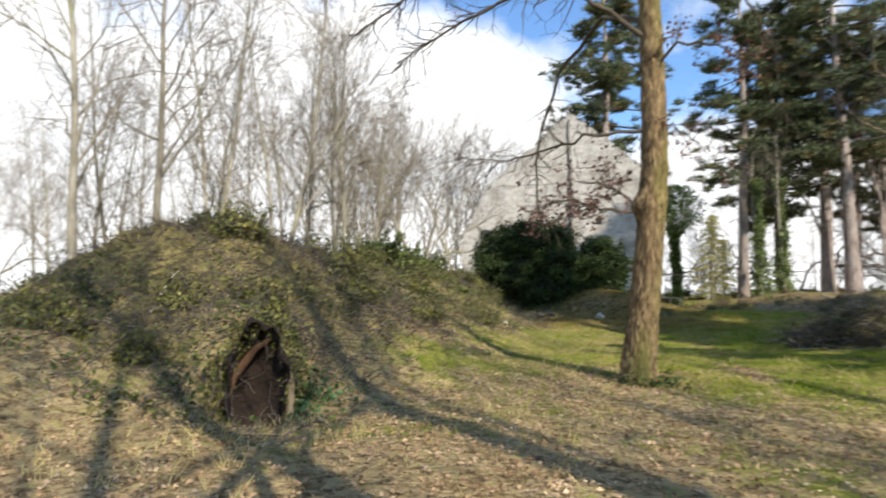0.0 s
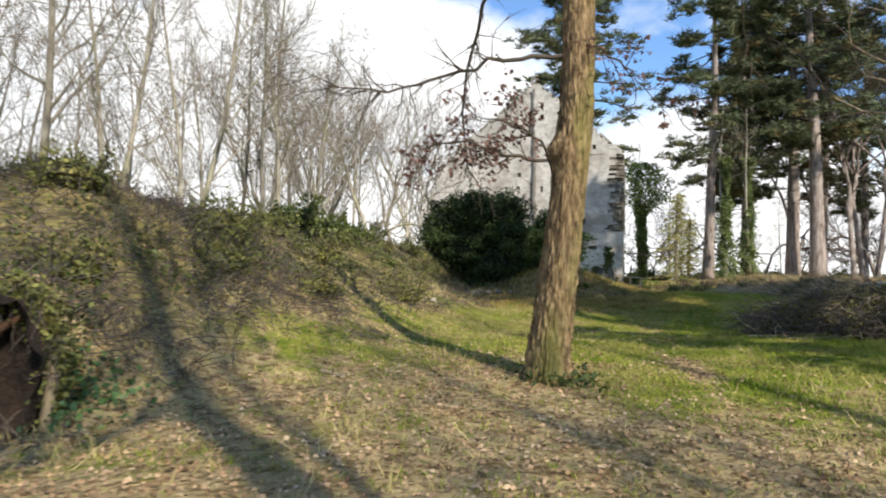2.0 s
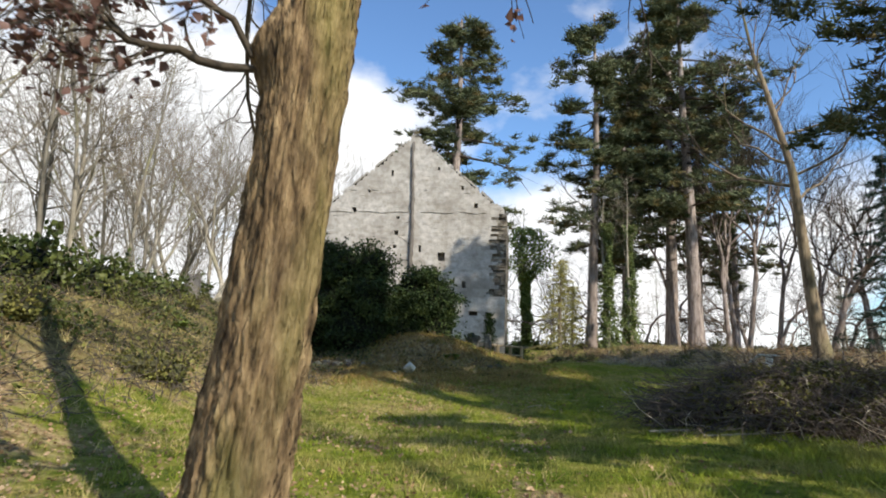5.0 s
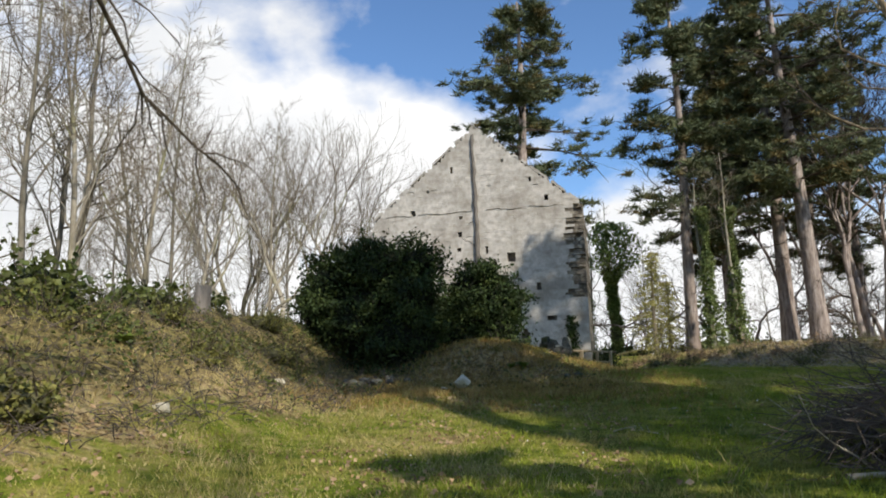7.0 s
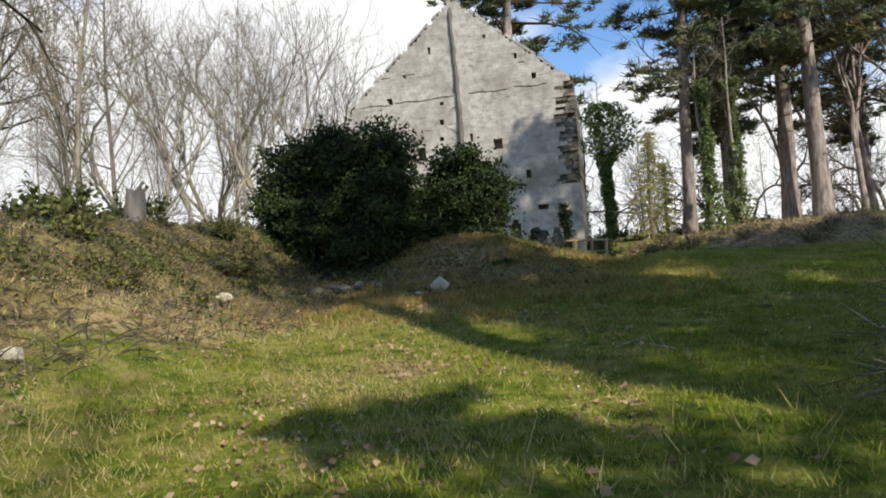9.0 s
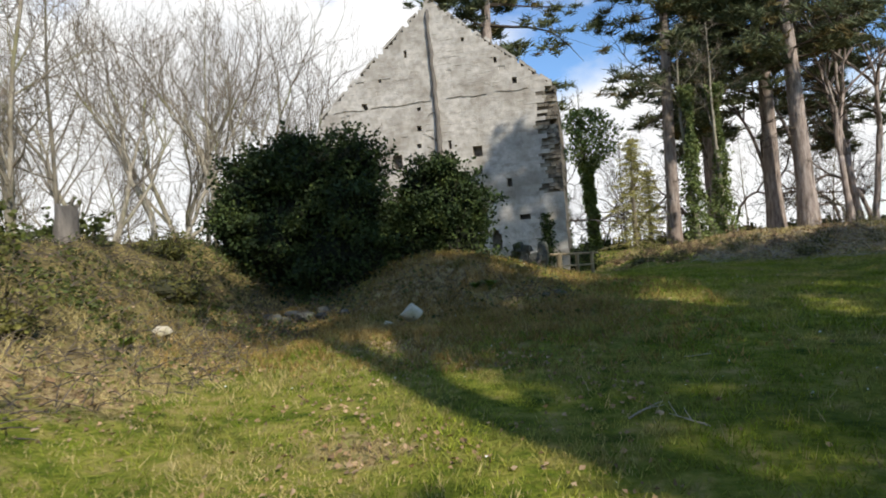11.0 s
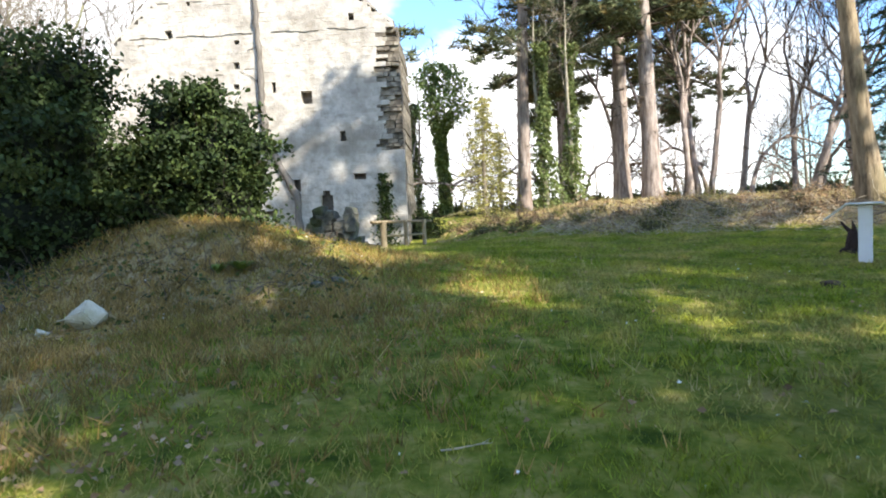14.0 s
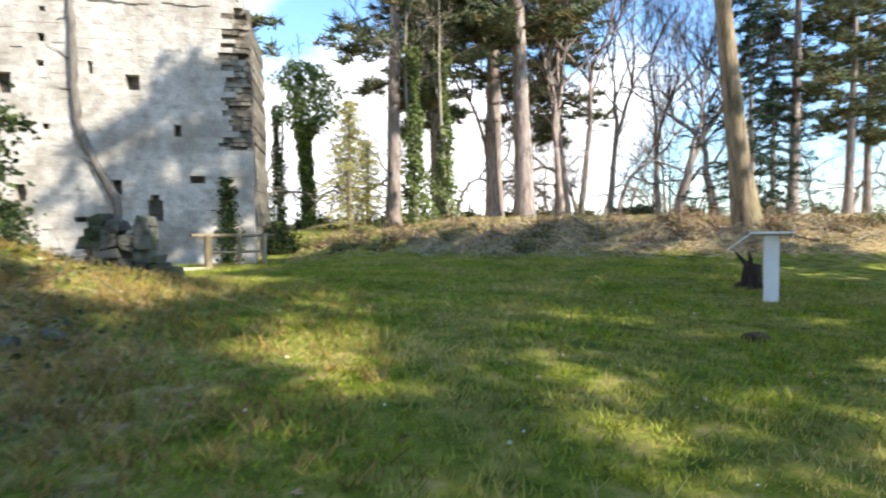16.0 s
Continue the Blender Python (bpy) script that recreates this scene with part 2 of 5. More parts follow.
def litter_share(x, y):
    """How much of the ground is dead leaves and bare soil rather than grass: 0 to 1."""
    x, y = np.asarray(x, float), np.asarray(y, float)
    near = 1 - smooth(10.5, 17.0, y + 0.5 * x * (x > 0))
    ridge = 0.68 * smooth(2.8, 5.6, -x)
    mound = 0.95 * np.exp(-0.5 * (((x + 2.4) / 2.7) ** 2 + ((y - 32.2) / 3.3) ** 2))
    bank = 0.9 * smooth(4, 9, x) * smooth(43, 46, 0.5 * x + 0.87 * y)
    path = 0.85 * np.exp(-0.5 * ((x - 1.55 + 0.06 * np.maximum(y - 13, 0) ** 2) / 0.24) ** 2) * np.exp(-0.5 * ((y - 13.4) / 2.0) ** 2)
    slope = 0.44 * smooth(1.4, 3.2, -x) * (1 - smooth(15.5, 20, y))
    v = np.maximum.reduce([slope, 0.7 * near * (1 - 0.45 * smooth(6.0, 8.0, -x)), ridge, mound, bank, path])
    turf = smooth(0.15, 0.75, wave(x, y, 1.7, 2.6)) * smooth(16, 18, y) * (1 - smooth(25, 28, y)) * smooth(-1.0, 0.5, -x)
    v = np.maximum(v, 0.55 * turf)
    return np.clip(v + 0.28 * wave(x, y, 1.1, 0.2) + 0.16 * wave(x, y, 3.1, 1.9), 0, 1)


def mesh_of(name, verts, faces):
    me = bpy.data.meshes.new(name)
    me.from_pydata(verts, [], faces)
    me.update()
    return me


def axis(fine, lo, hi, step, reach):
    a = list(np.arange(lo, hi + 1e-6, step))
    s, v = step, hi
    while v < reach:
        s *= 1.22
        v += s
        a.append(v)
    s, v = step, lo
    while v > -reach:
        s *= 1.22
        v -= s
        a.insert(0, v)
    return np.array(a)


gx, gy = axis(0, -15, 24, 0.26, 1800), axis(0, -2, 56, 0.26, 1800)
GX, GY = np.meshgrid(gx, gy)
GZ = terrain(GX, GY)
ground_me = bpy.data.meshes.new("ground")
nx, ny = len(gx), len(gy)
idx = np.arange(nx * ny).reshape(ny, nx)
ground_faces = np.stack([idx[:-1, :-1], idx[:-1, 1:], idx[1:, 1:], idx[1:, :-1]], -1).reshape(-1, 4)
ground_me.from_pydata(np.stack([GX, GY, GZ], -1).reshape(-1, 3).tolist(), [], ground_faces.tolist())
scrub = ground_me.attributes.new("scrub", "FLOAT", "POINT")
scrub.data.foreach_set("value", np.clip(smooth(4.6, 6.6, -GX) * smooth(8.2, 10.0, GY) + 0.35 * wave(GX, GY, 1.6, 0.8), 0, 1).ravel().astype(np.float32))
lit = ground_me.attributes.new("litter", "FLOAT", "POINT")
lit.data.foreach_set("value", litter_share(GX, GY).ravel().astype(np.float32))
ground_me.polygons.foreach_set("use_smooth", [True] * len(ground_me.polygons))
ground = tagged(new("ground", ground_me), "grassy woodland ground with dead leaves and bare patches", "ground", kind="structure")


def ground_material():
    m = bpy.data.materials.new("woodland_ground")
    m.use_nodes = True
    n, l = m.node_tree.nodes, m.node_tree.links
    p = n["Principled BSDF"]
    co = n.new("ShaderNodeTexCoord")

    def noise_ramp(scale, colors, detail=8.0):
        t, r = n.new("ShaderNodeTexNoise"), n.new("ShaderNodeValToRGB")
        t.inputs["Scale"].default_value, t.inputs["Detail"].default_value = scale, detail
        t.inputs["Roughness"].default_value = 0.68
        l.new(co.outputs["Object"], t.inputs["Vector"])
        l.new(t.outputs["Fac"], r.inputs["Fac"])
        els = r.color_ramp.elements
        while len(els) < len(colors):
            els.new(0.5)
        for i, c in enumerate(colors):
            els[i].position, els[i].color = 0.34 + 0.32 * i / (len(colors) - 1), (*c, 1)
        return t, r.outputs["Color"]

    t1, green = noise_ramp(2.6, [(0.045, 0.072, 0.007), (0.12, 0.15, 0.015), (0.22, 0.22, 0.038), (0.33, 0.265, 0.09)])
    t2, brown = noise_ramp(7.0, [(0.07, 0.048, 0.024), (0.22, 0.155, 0.07), (0.40, 0.30, 0.155), (0.24, 0.235, 0.055)])
    at, ad, mr, mx = n.new("ShaderNodeAttribute"), n.new("ShaderNodeMath"), n.new("ShaderNodeMapRange"), n.new("ShaderNodeMix")
    at.attribute_name = "litter"
    t3 = n.new("ShaderNodeTexNoise")
    t3.inputs["Scale"].default_value, t3.inputs["Detail"].default_value = 3.3, 8.0
    l.new(co.outputs["Object"], t3.inputs["Vector"])
    l.new(at.outputs["Fac"], ad.inputs[0])
    l.new(t3.outputs["Fac"], ad.inputs[1])
    mr.inputs["From Min"].default_value, mr.inputs["From Max"].default_value = 0.82, 1.12
    l.new(ad.outputs["Value"], mr.inputs["Value"])
    mx.data_type = "RGBA"
    l.new(mr.outputs["Result"], mx.inputs["Factor"])
    l.new(green, mx.inputs["A"])
    l.new(brown, mx.inputs["B"])
    t4, olive = noise_ramp(5.0, [(0.03, 0.026, 0.011), (0.095, 0.078, 0.03), (0.21, 0.165, 0.066), (0.15, 0.165, 0.036)])
    sc, m2 = n.new("ShaderNodeAttribute"), n.new("ShaderNodeMix")
    sc.attribute_name = "scrub"
    m2.data_type = "RGBA"
    l.new(sc.outputs["Fac"], m2.inputs["Factor"])
    l.new(mx.outputs["Result"], m2.inputs["A"])
    l.new(olive, m2.inputs["B"])
    l.new(m2.outputs["Result"], p.inputs["Base Color"])
    p.inputs["Roughness"].default_value = 0.95
    p.inputs["Specular IOR Level"].default_value = 0.1
    bt, bn = n.new("ShaderNodeTexNoise"), n.new("ShaderNodeBump")
    bt.inputs["Scale"].default_value, bt.inputs["Detail"].default_value = 16.0, 8.0
    l.new(co.outputs["Object"], bt.inputs["Vector"])
    bn.inputs["Strength"].default_value, bn.inputs["Distance"].default_value = 0.9, 0.06
    l.new(bt.outputs["Fac"], bn.inputs["Height"])
    l.new(bn.outputs["Normal"], p.inputs["Normal"])
    return m


ground_me.materials.append(ground_material())


# ---- makers of meshes ----
def part(name, me, mat, parent, label=""):
    """One mesh object under a thing or a part."""
    if isinstance(me, bmesh.types.BMesh):
        data = bpy.data.meshes.new(name)
        me.to_mesh(data)
        me.free()
        me = data
    if mat and not me.materials:
        me.materials.append(mat)
    ob = new(name, me)
    ob.parent = parent
    return tagged(ob, label)


def thing(name, at, label, category, group="", kind=""):
    ob = new(name)
    ob.location = at
    return tagged(ob, label, category, group, kind)


def foot(x, y, sink=0.0):
    return (x, y, float(terrain(x, y)) - sink)


def tubes(name, lines, smooth_shade=True):
    """Tapered tubes along polylines of (points, radii, sides)."""
    verts, faces = [], []
    for pts, radii, sides in lines:
        base, k = len(verts), len(pts)
        pts = [Vector(p) for p in pts]
        ref = Vector((0.31, 0.17, 0.93))
        for i, p in enumerate(pts):
            d = (pts[min(i + 1, k - 1)] - pts[max(i - 1, 0)])
            d = d.normalized() if d.length > 1e-6 else Vector((0, 0, 1))
            u = d.cross(ref)
            if u.length < 0.05:
                u = d.cross(Vector((1, 0, 0)))
            u.normalize()
            w = d.cross(u)
            for s in range(sides):
                a = 2 * math.pi * s / sides
                verts.append(p + (u * math.cos(a) + w * math.sin(a)) * radii[i])
        for i in range(k - 1):
            for s in range(sides):
                a, b = base + i * sides + s, base + i * sides + (s + 1) % sides
                faces.append((a, b, b + sides, a + sides))
        faces.append(tuple(base + (k - 1) * sides + s for s in range(sides)))
    me = mesh_of(name, [tuple(v) for v in verts], faces)
    if smooth_shade:
        me.polygons.foreach_set("use_smooth", [True] * len(me.polygons))
    return me


def cards(name, centre, u, v, bend=None):
    """Many small leaves: diamonds about centre with half-axes u and v (n x 3 arrays), folded a little along u."""
    n = len(centre)
    nrm = np.cross(u, v)
    nrm /= np.maximum(np.linalg.norm(nrm, axis=1, keepdims=True), 1e-9)
    lift = nrm * np.linalg.norm(v, axis=1, keepdims=True) * (0.35 if bend is None else bend)
    q = np.stack([centre - u, centre - v * 1.0 + lift - u * 0.15, centre + u, centre + v * 1.0 + lift - u * 0.15], 1).reshape(-1, 3)
    me = bpy.data.meshes.new(name)
    me.vertices.add(4 * n)
    me.vertices.foreach_set("co", q.astype(np.float32).ravel())
    me.loops.add(6 * n)
    b = np.arange(n)[:, None] * 4
    me.loops.foreach_set("vertex_index", (b + np.array([[0, 1, 2, 0, 2, 3]])).astype(np.int32).ravel())
    me.polygons.add(2 * n)
    me.polygons.foreach_set("loop_start", (np.arange(2 * n) * 3).astype(np.int32))
    me.update(calc_edges=True)
    return me


def blades(name, root, tip, width):
    """Single-triangle blades from root to tip."""
    n = len(root)
    side = np.cross(tip - root, np.random.normal(size=(n, 3)))
    side /= np.maximum(np.linalg.norm(side, axis=1, keepdims=True), 1e-9)
    side *= np.asarray(width).reshape(-1, 1)
    q = np.stack([root - side, root + side, tip], 1).reshape(-1, 3)
    me = bpy.data.meshes.new(name)
    me.vertices.add(3 * n)
    me.vertices.foreach_set("co", q.astype(np.float32).ravel())
    me.loops.add(3 * n)
    me.loops.foreach_set("vertex_index", np.arange(3 * n).astype(np.int32))
    me.polygons.add(n)
    me.polygons.foreach_set("loop_start", (np.arange(n) * 3).astype(np.int32))
    me.update(calc_edges=True)
    return me


def unit(n):
    d = np.random.normal(size=(n, 3))
    return d / np.linalg.norm(d, axis=1, keepdims=True)


def leaf_axes(n, size, flat=0.0):
    """Random half-axes for n leaves of that length."""
    u = unit(n)
    u[:, 2] *= 1 - flat
    u /= np.linalg.norm(u, axis=1, keepdims=True)
    v = np.cross(u, unit(n))
    v /= np.maximum(np.linalg.norm(v, axis=1, keepdims=True), 1e-9)
    s = size * np.random.uniform(0.6, 1.3, (n, 1))
    return u * s * 0.5, v * s * 0.36


def wander(rnd, start, way, length, steps, bendy, lift=0.0):
    """A crooked polyline."""
    p, d, pts = Vector(start), Vector(way).normalized(), [Vector(start)]
    for _ in range(steps):
        d = (d + Vector((rnd.gauss(0, bendy), rnd.gauss(0, bendy), rnd.gauss(0, bendy) + lift))).normalized()
        p = p + d * (length / steps)
        pts.append(p)
    return pts


def taper(r0, r1, n):
    return [r0 + (r1 - r0) * i / (n - 1) for i in range(n)]


def along_line(pts, f):
    k = f * (len(pts) - 1)
    i = min(int(k), len(pts) - 2)
    return pts[i].lerp(pts[i + 1], k - i), (pts[i + 1] - pts[i]).normalized()


def spread(rnd, d, angle):
    """A way that leaves d at about that angle, in degrees, on a random side."""
    o = d.orthogonal().normalized()
    o.rotate(Matrix.Rotation(rnd.uniform(0, 2 * math.pi), 3, d))
    a = radians(angle)
    return d * math.cos(a) + o * math.sin(a)


# ---- trees ----
def bare_tree(rnd, height, radius, label, mat=None, twig=None, stems=1, clear=0.3, lean=0.05, limbs=20, forked=False, name="bare_tree", tip=None):
    """A leafless broad-leaved tree: trunk, limbs and a crown of fine branches."""
    ob = thing(name, (0, 0, 0), label, "tree", "leafless trees of the wood")
    trunk, crown = [], []
    for s in range(stems):
        way = Vector((rnd.gauss(0, lean), rnd.gauss(0, lean), 1)) if stems == 1 else Vector((math.cos(s * 2.4) * 0.16, math.sin(s * 2.4) * 0.16, 1))
        way = Vector(tip) if tip else way
        h = height * (1 if s == 0 else rnd.uniform(0.75, 0.95))
        r = radius * (1 if s == 0 else 0.8)
        pts = wander(rnd, (0.1 * s, 0.05 * s, -0.3), way, h, 9, 0.045, 0.03)
        rr = [r * (1.35 if i == 0 else 1.0 - 0.93 * (i / 9) ** 0.85) for i in range(10)]
        trunk.append((pts, rr, 7))
        for i in range(limbs):
            f = clear + (0.97 - clear) * (i + rnd.random()) / limbs
            p, d = along_line(pts, f)
            ln = h * (0.33 if forked else 0.31) * (1.12 - f) * rnd.uniform(0.7, 1.3) + 0.5
            limb = wander(rnd, p, spread(rnd, d, rnd.uniform(26, 56) if not forked else rnd.uniform(35, 70)), ln, 5, 0.17 if not forked else 0.24, 0.09)
            r1 = r * max(0.12, (1 - f)) * 0.45
            trunk.append((limb, taper(r1, r1 * 0.25, 6), 4))
            for j in range(6):
                g = 0.2 + 0.8 * (j + rnd.random()) / 6
                q, e = along_line(limb, min(g, 0.98))
                br = wander(rnd, q, spread(rnd, e, rnd.uniform(25, 55)), ln * rnd.uniform(0.3, 0.55), 3, 0.15, 0.06)
                crown.append((br, taper(r1 * 0.36 + 0.004, 0.006, 4), 3))
                for k in range(5):
                    q2, e2 = along_line(br, rnd.uniform(0.25, 0.98))
                    tw = wander(rnd, q2, spread(rnd, e2, rnd.uniform(20, 55)), ln * rnd.uniform(0.18, 0.36), 2, 0.15, 0.05)
                    crown.append((tw, taper(0.010, 0.0045, 3), 3))
    part("trunk", tubes("trunk", trunk), mat or M_BARE, ob)
    tagged(part("crown", tubes("crown", crown, False), twig or M_TWIG, ob), kind="stuff")
    return ob


def branching_tree(rnd, height, radius, label, first=0.24, angle=34, crook=0.16, levels=7, mat=None, twig=None, lean=0.0, name="bare_tree", head=1.0):
    """A leafless tree that forks again and again, from a crooked trunk to fine twigs."""
    ob = thing(name, (0, 0, 0), label, "tree", "leafless trees of the wood")
    trunk, crown = [], []

    def grow(p, d, length, r, level):
        line = wander(rnd, p, d, length, 4, crook, 0.05)
        r2 = max(0.006, r * 0.74)
        (trunk if level < 4 else crown).append((line, [r * (1.3 if level == 0 and i == 0 else 1) + (r2 - r) * i / 4 for i in range(5)], 8 if level < 2 else 4 if level < 4 else 3))
        if level >= levels:
            return
        tip_way = (line[-1] - line[-2]).normalized()
        forks = 3 if rnd.random() < 0.3 else 2
        for k in range(forks):
            way = spread(rnd, tip_way, angle * rnd.uniform(0.35, 1.25)) + Vector((0, 0, 0.1))
            grow(line[-1], way, length * rnd.uniform(0.66, 0.92) * (head if level == 0 else 1.0), r2 * (0.95 if k == 0 else rnd.uniform(0.6, 0.85)), level + 1)
        if level > 0:
            for k in range(2):
                q, e = along_line(line, rnd.uniform(0.25, 0.9))
                grow(q, spread(rnd, e, rnd.uniform(40, 70)), length * rnd.uniform(0.3, 0.6), r2 * 0.4, max(level + 2, levels - 1))

    grow(Vector((0, 0, -0.3)), Vector((lean, 0.02, 1)), height * first, radius, 0)
    part("trunk", tubes("trunk", trunk), mat or M_BARE, ob)
    tagged(part("crown", tubes("crown", crown, False), twig or M_TWIG, ob), kind="stuff")
    return ob


def needles(clumps, size, count, droop=0.0, name="foliage"):
    """Needle tufts about the clump centres: thin blades that point outwards."""
    c = np.repeat(np.asarray(clumps, float), count, axis=0)
    n = len(c)
    d = unit(n)
    d[:, 2] = d[:, 2] * 0.6 + 0.25 - droop
    off = unit(n) * np.random.uniform(0, 0.55, (n, 1)) * size
    off[:, 2] *= 0.45
    root = c + off
    return blades(name, root, root + d * size * np.random.uniform(0.4, 0.9, (n, 1)), np.random.uniform(0.02, 0.05, n) * size * 1.6)


def pine_tree(rnd, height, radius, label, clear=0.38, spreadm=3.6, branches=34, lean=(0, 0), mat=None, per=13, name="pine_tree", hang=0.0):
    ob = thing(name, (0, 0, 0), label, "tree", "tall pine trees")
    pts = wander(rnd, (0, 0, -0.3), (lean[0], lean[1], 1), height, 10, 0.018, 0.02)
    rr = [radius * (1.28 if i == 0 else 1.0 - 0.86 * (i / 10) ** 1.25) for i in range(11)]
    trunk, limbs, clumps, old = [(pts, rr, 10)], [], [], []
    for i in range(branches):
        f = clear + (0.99 - clear) * (i + rnd.random()) / branches
        p, d = along_line(pts, f)
        ln = spreadm * (0.22 + 0.85 * math.sin(math.pi * (0.22 + 0.74 * (f - clear) / (1 - clear)))) * rnd.uniform(0.5, 1.2)
        a = rnd.uniform(0, 2 * math.pi)
        way = Vector((math.cos(a), math.sin(a), rnd.uniform(-0.25, 0.3) - hang))
        limb = wander(rnd, p, way, ln, 5, 0.13, -0.01)
        r1 = 0.03 + 0.012 * ln
        limbs.append((limb, taper(r1, 0.012, 6), 4))
        for j in range(per):
            q, e = along_line(limb, min(0.99, 0.38 + 0.63 * (j + rnd.random()) / per))
            q = q + Vector((rnd.gauss(0, 0.12 * ln), rnd.gauss(0, 0.12 * ln), rnd.gauss(-0.05, 0.34)))
            (old if rnd.random() < 0.16 else clumps).append(tuple(q))
            if j % 3 == 0:
                limbs.append(([q, along_line(limb, 0.5)[0].lerp(q, 0.3)], [0.008, 0.018], 3))
    for i in range(24):
        p, d = along_line(pts, rnd.uniform(clear * 0.42, clear + 0.14))
        a = rnd.uniform(0, 2 * math.pi)
        dead = wander(rnd, p, (math.cos(a), math.sin(a), rnd.uniform(-0.4, 0.15)), rnd.uniform(0.9, 3.0) * (0.6 + 0.14 * spreadm), 6, 0.16, -0.03)
        limbs.append((dead, taper(0.035, 0.008, 7), 3))
        for k in range(7):
            q, e = along_line(dead, rnd.uniform(0.3, 0.95))
            limbs.append((wander(rnd, q, spread(rnd, e, 50), rnd.uniform(0.4, 1.5), 3, 0.2), taper(0.013, 0.005, 4), 3))
    part("trunk", tubes("trunk", trunk), mat or M_PINE, ob)
    tagged(part("branchwork", tubes("branchwork", limbs, False), M_DARKTWIG, ob, "thin dark branches"), kind="stuff")
    part("foliage", needles(clumps, 1.05, 40), M_NEEDLE, ob, "dark green needles")
    if old:
        part("foliage", needles(old, 0.9, 30), M_NEEDLE_OLD, ob, "olive-brown needles")
    return ob


def spruce_tree(rnd, height, label, width=3.0, low=0.06, thick=22):
    ob = thing("conifer", (0, 0, 0), label, "tree", "dark conifers")
    pts = wander(rnd, (0, 0, -0.3), (0, 0, 1), height, 8, 0.01, 0.01)
    limbs, clumps = [], []
    n = 70
    for i in range(n):
        f = low + (0.98 - low) * i / n
        p, d = along_line(pts, f)
        ln = width * (1.05 - f) * rnd.uniform(0.6, 1.15) + 0.2
        a = i * 2.4 + rnd.uniform(-0.4, 0.4)
        limb = wander(rnd, p, (math.cos(a), math.sin(a), -0.18), ln, 4, 0.08, -0.02)
        limbs.append((limb, taper(0.035, 0.01, 5), 3))
        for j in range(7):
            q, e = along_line(limb, min(0.99, (j + 0.6) / 7))
            clumps.append((q.x + rnd.gauss(0, 0.14), q.y + rnd.gauss(0, 0.14), q.z - 0.08))
    part("trunk", tubes("trunk", [(pts, taper(0.22, 0.03, 9), 8)]), M_PINE, ob)
    tagged(part("branchwork", tubes("branchwork", limbs, False), M_DARKTWIG, ob), kind="stuff")
    part("foliage", needles(clumps, 0.62, thick, 0.35), M_SPRUCE, ob, "dark blue-green drooping needles")
    return ob


def ivy_tree(rnd, height, radius, label, wrap=0.75, bulk=0.8, top=False):
    """A tree whose trunk is sheathed in ivy."""
    ob = bare_tree(rnd, height, radius, label, limbs=9, clear=0.45, name="ivy_clad_tree")
    k = 9000 if top else 4600
    h = np.random.uniform(0.0, height * wrap, k)
    a = np.random.uniform(0, 2 * math.pi, k)
    r = bulk * (0.75 + 0.5 * np.sin(h * 1.7 + a) * np.cos(h * 0.9 + 2 * a)) * np.random.uniform(0.4, 1.2, k)
    f = h / (height * wrap)
    if top:
        r *= 0.42 + 1.5 * smooth(0.52, 0.74, f) * (1 - 0.5 * smooth(0.92, 1.0, f))
    else:
        r *= 1.35 - 0.85 * smooth(0.12, 0.55, f) + 0.25 * np.sin(h * 1.1) * smooth(0.3, 0.5, f)
    c = np.stack([r * np.cos(a), r * np.sin(a), h], 1)
    u, v = leaf_axes(k, 0.28)
    part("ivy", cards("ivy", c, u, v), M_LAUREL if top else M_IVY, ob, "dense green ivy up the trunk")
    return ob


def place(ob, x, y, turn=0.0, scale=1.0, sink=0.05):
    """A copy of a thing standing on the ground."""
    m = Matrix.Translation(foot(x, y, sink)) @ Matrix.Rotation(radians(turn), 4, "Z")
    c = copy_thing(ob, m)
    c.scale = (scale, scale, scale)
    return c


def settle(ob, x, y, turn=0.0, scale=1.0, sink=0.05):
    """Moves the thing itself to its place."""
    ob.matrix_basis = Matrix.Translation(foot(x, y, sink)) @ Matrix.Rotation(radians(turn), 4, "Z") @ Matrix.Scale(scale, 4)
    return ob


# ---- the ruined gable ----
WALL_Y, APEX, EAVE_R, EAVE_L = 53.85, (-7.3, 16.7), (-0.3, 10.7), (-14.55, 10.6)


def wall_span(z):
    """Left and right end of the gable at that height."""
    if z <= EAVE_R[1]:
        right = EAVE_R[0]
    else:
        right = EAVE_R[0] + (APEX[0] - EAVE_R[0]) * (z - EAVE_R[1]) / (APEX[1] - EAVE_R[1])
    if z <= EAVE_L[1]:
        left = EAVE_L[0] - 2.3 * min(1.0, (EAVE_L[1] - z) / 4.6)
    else:
        left = EAVE_L[0] + (APEX[0] - EAVE_L[0]) * (z - EAVE_L[1]) / (APEX[1] - EAVE_L[1])
    return left, right


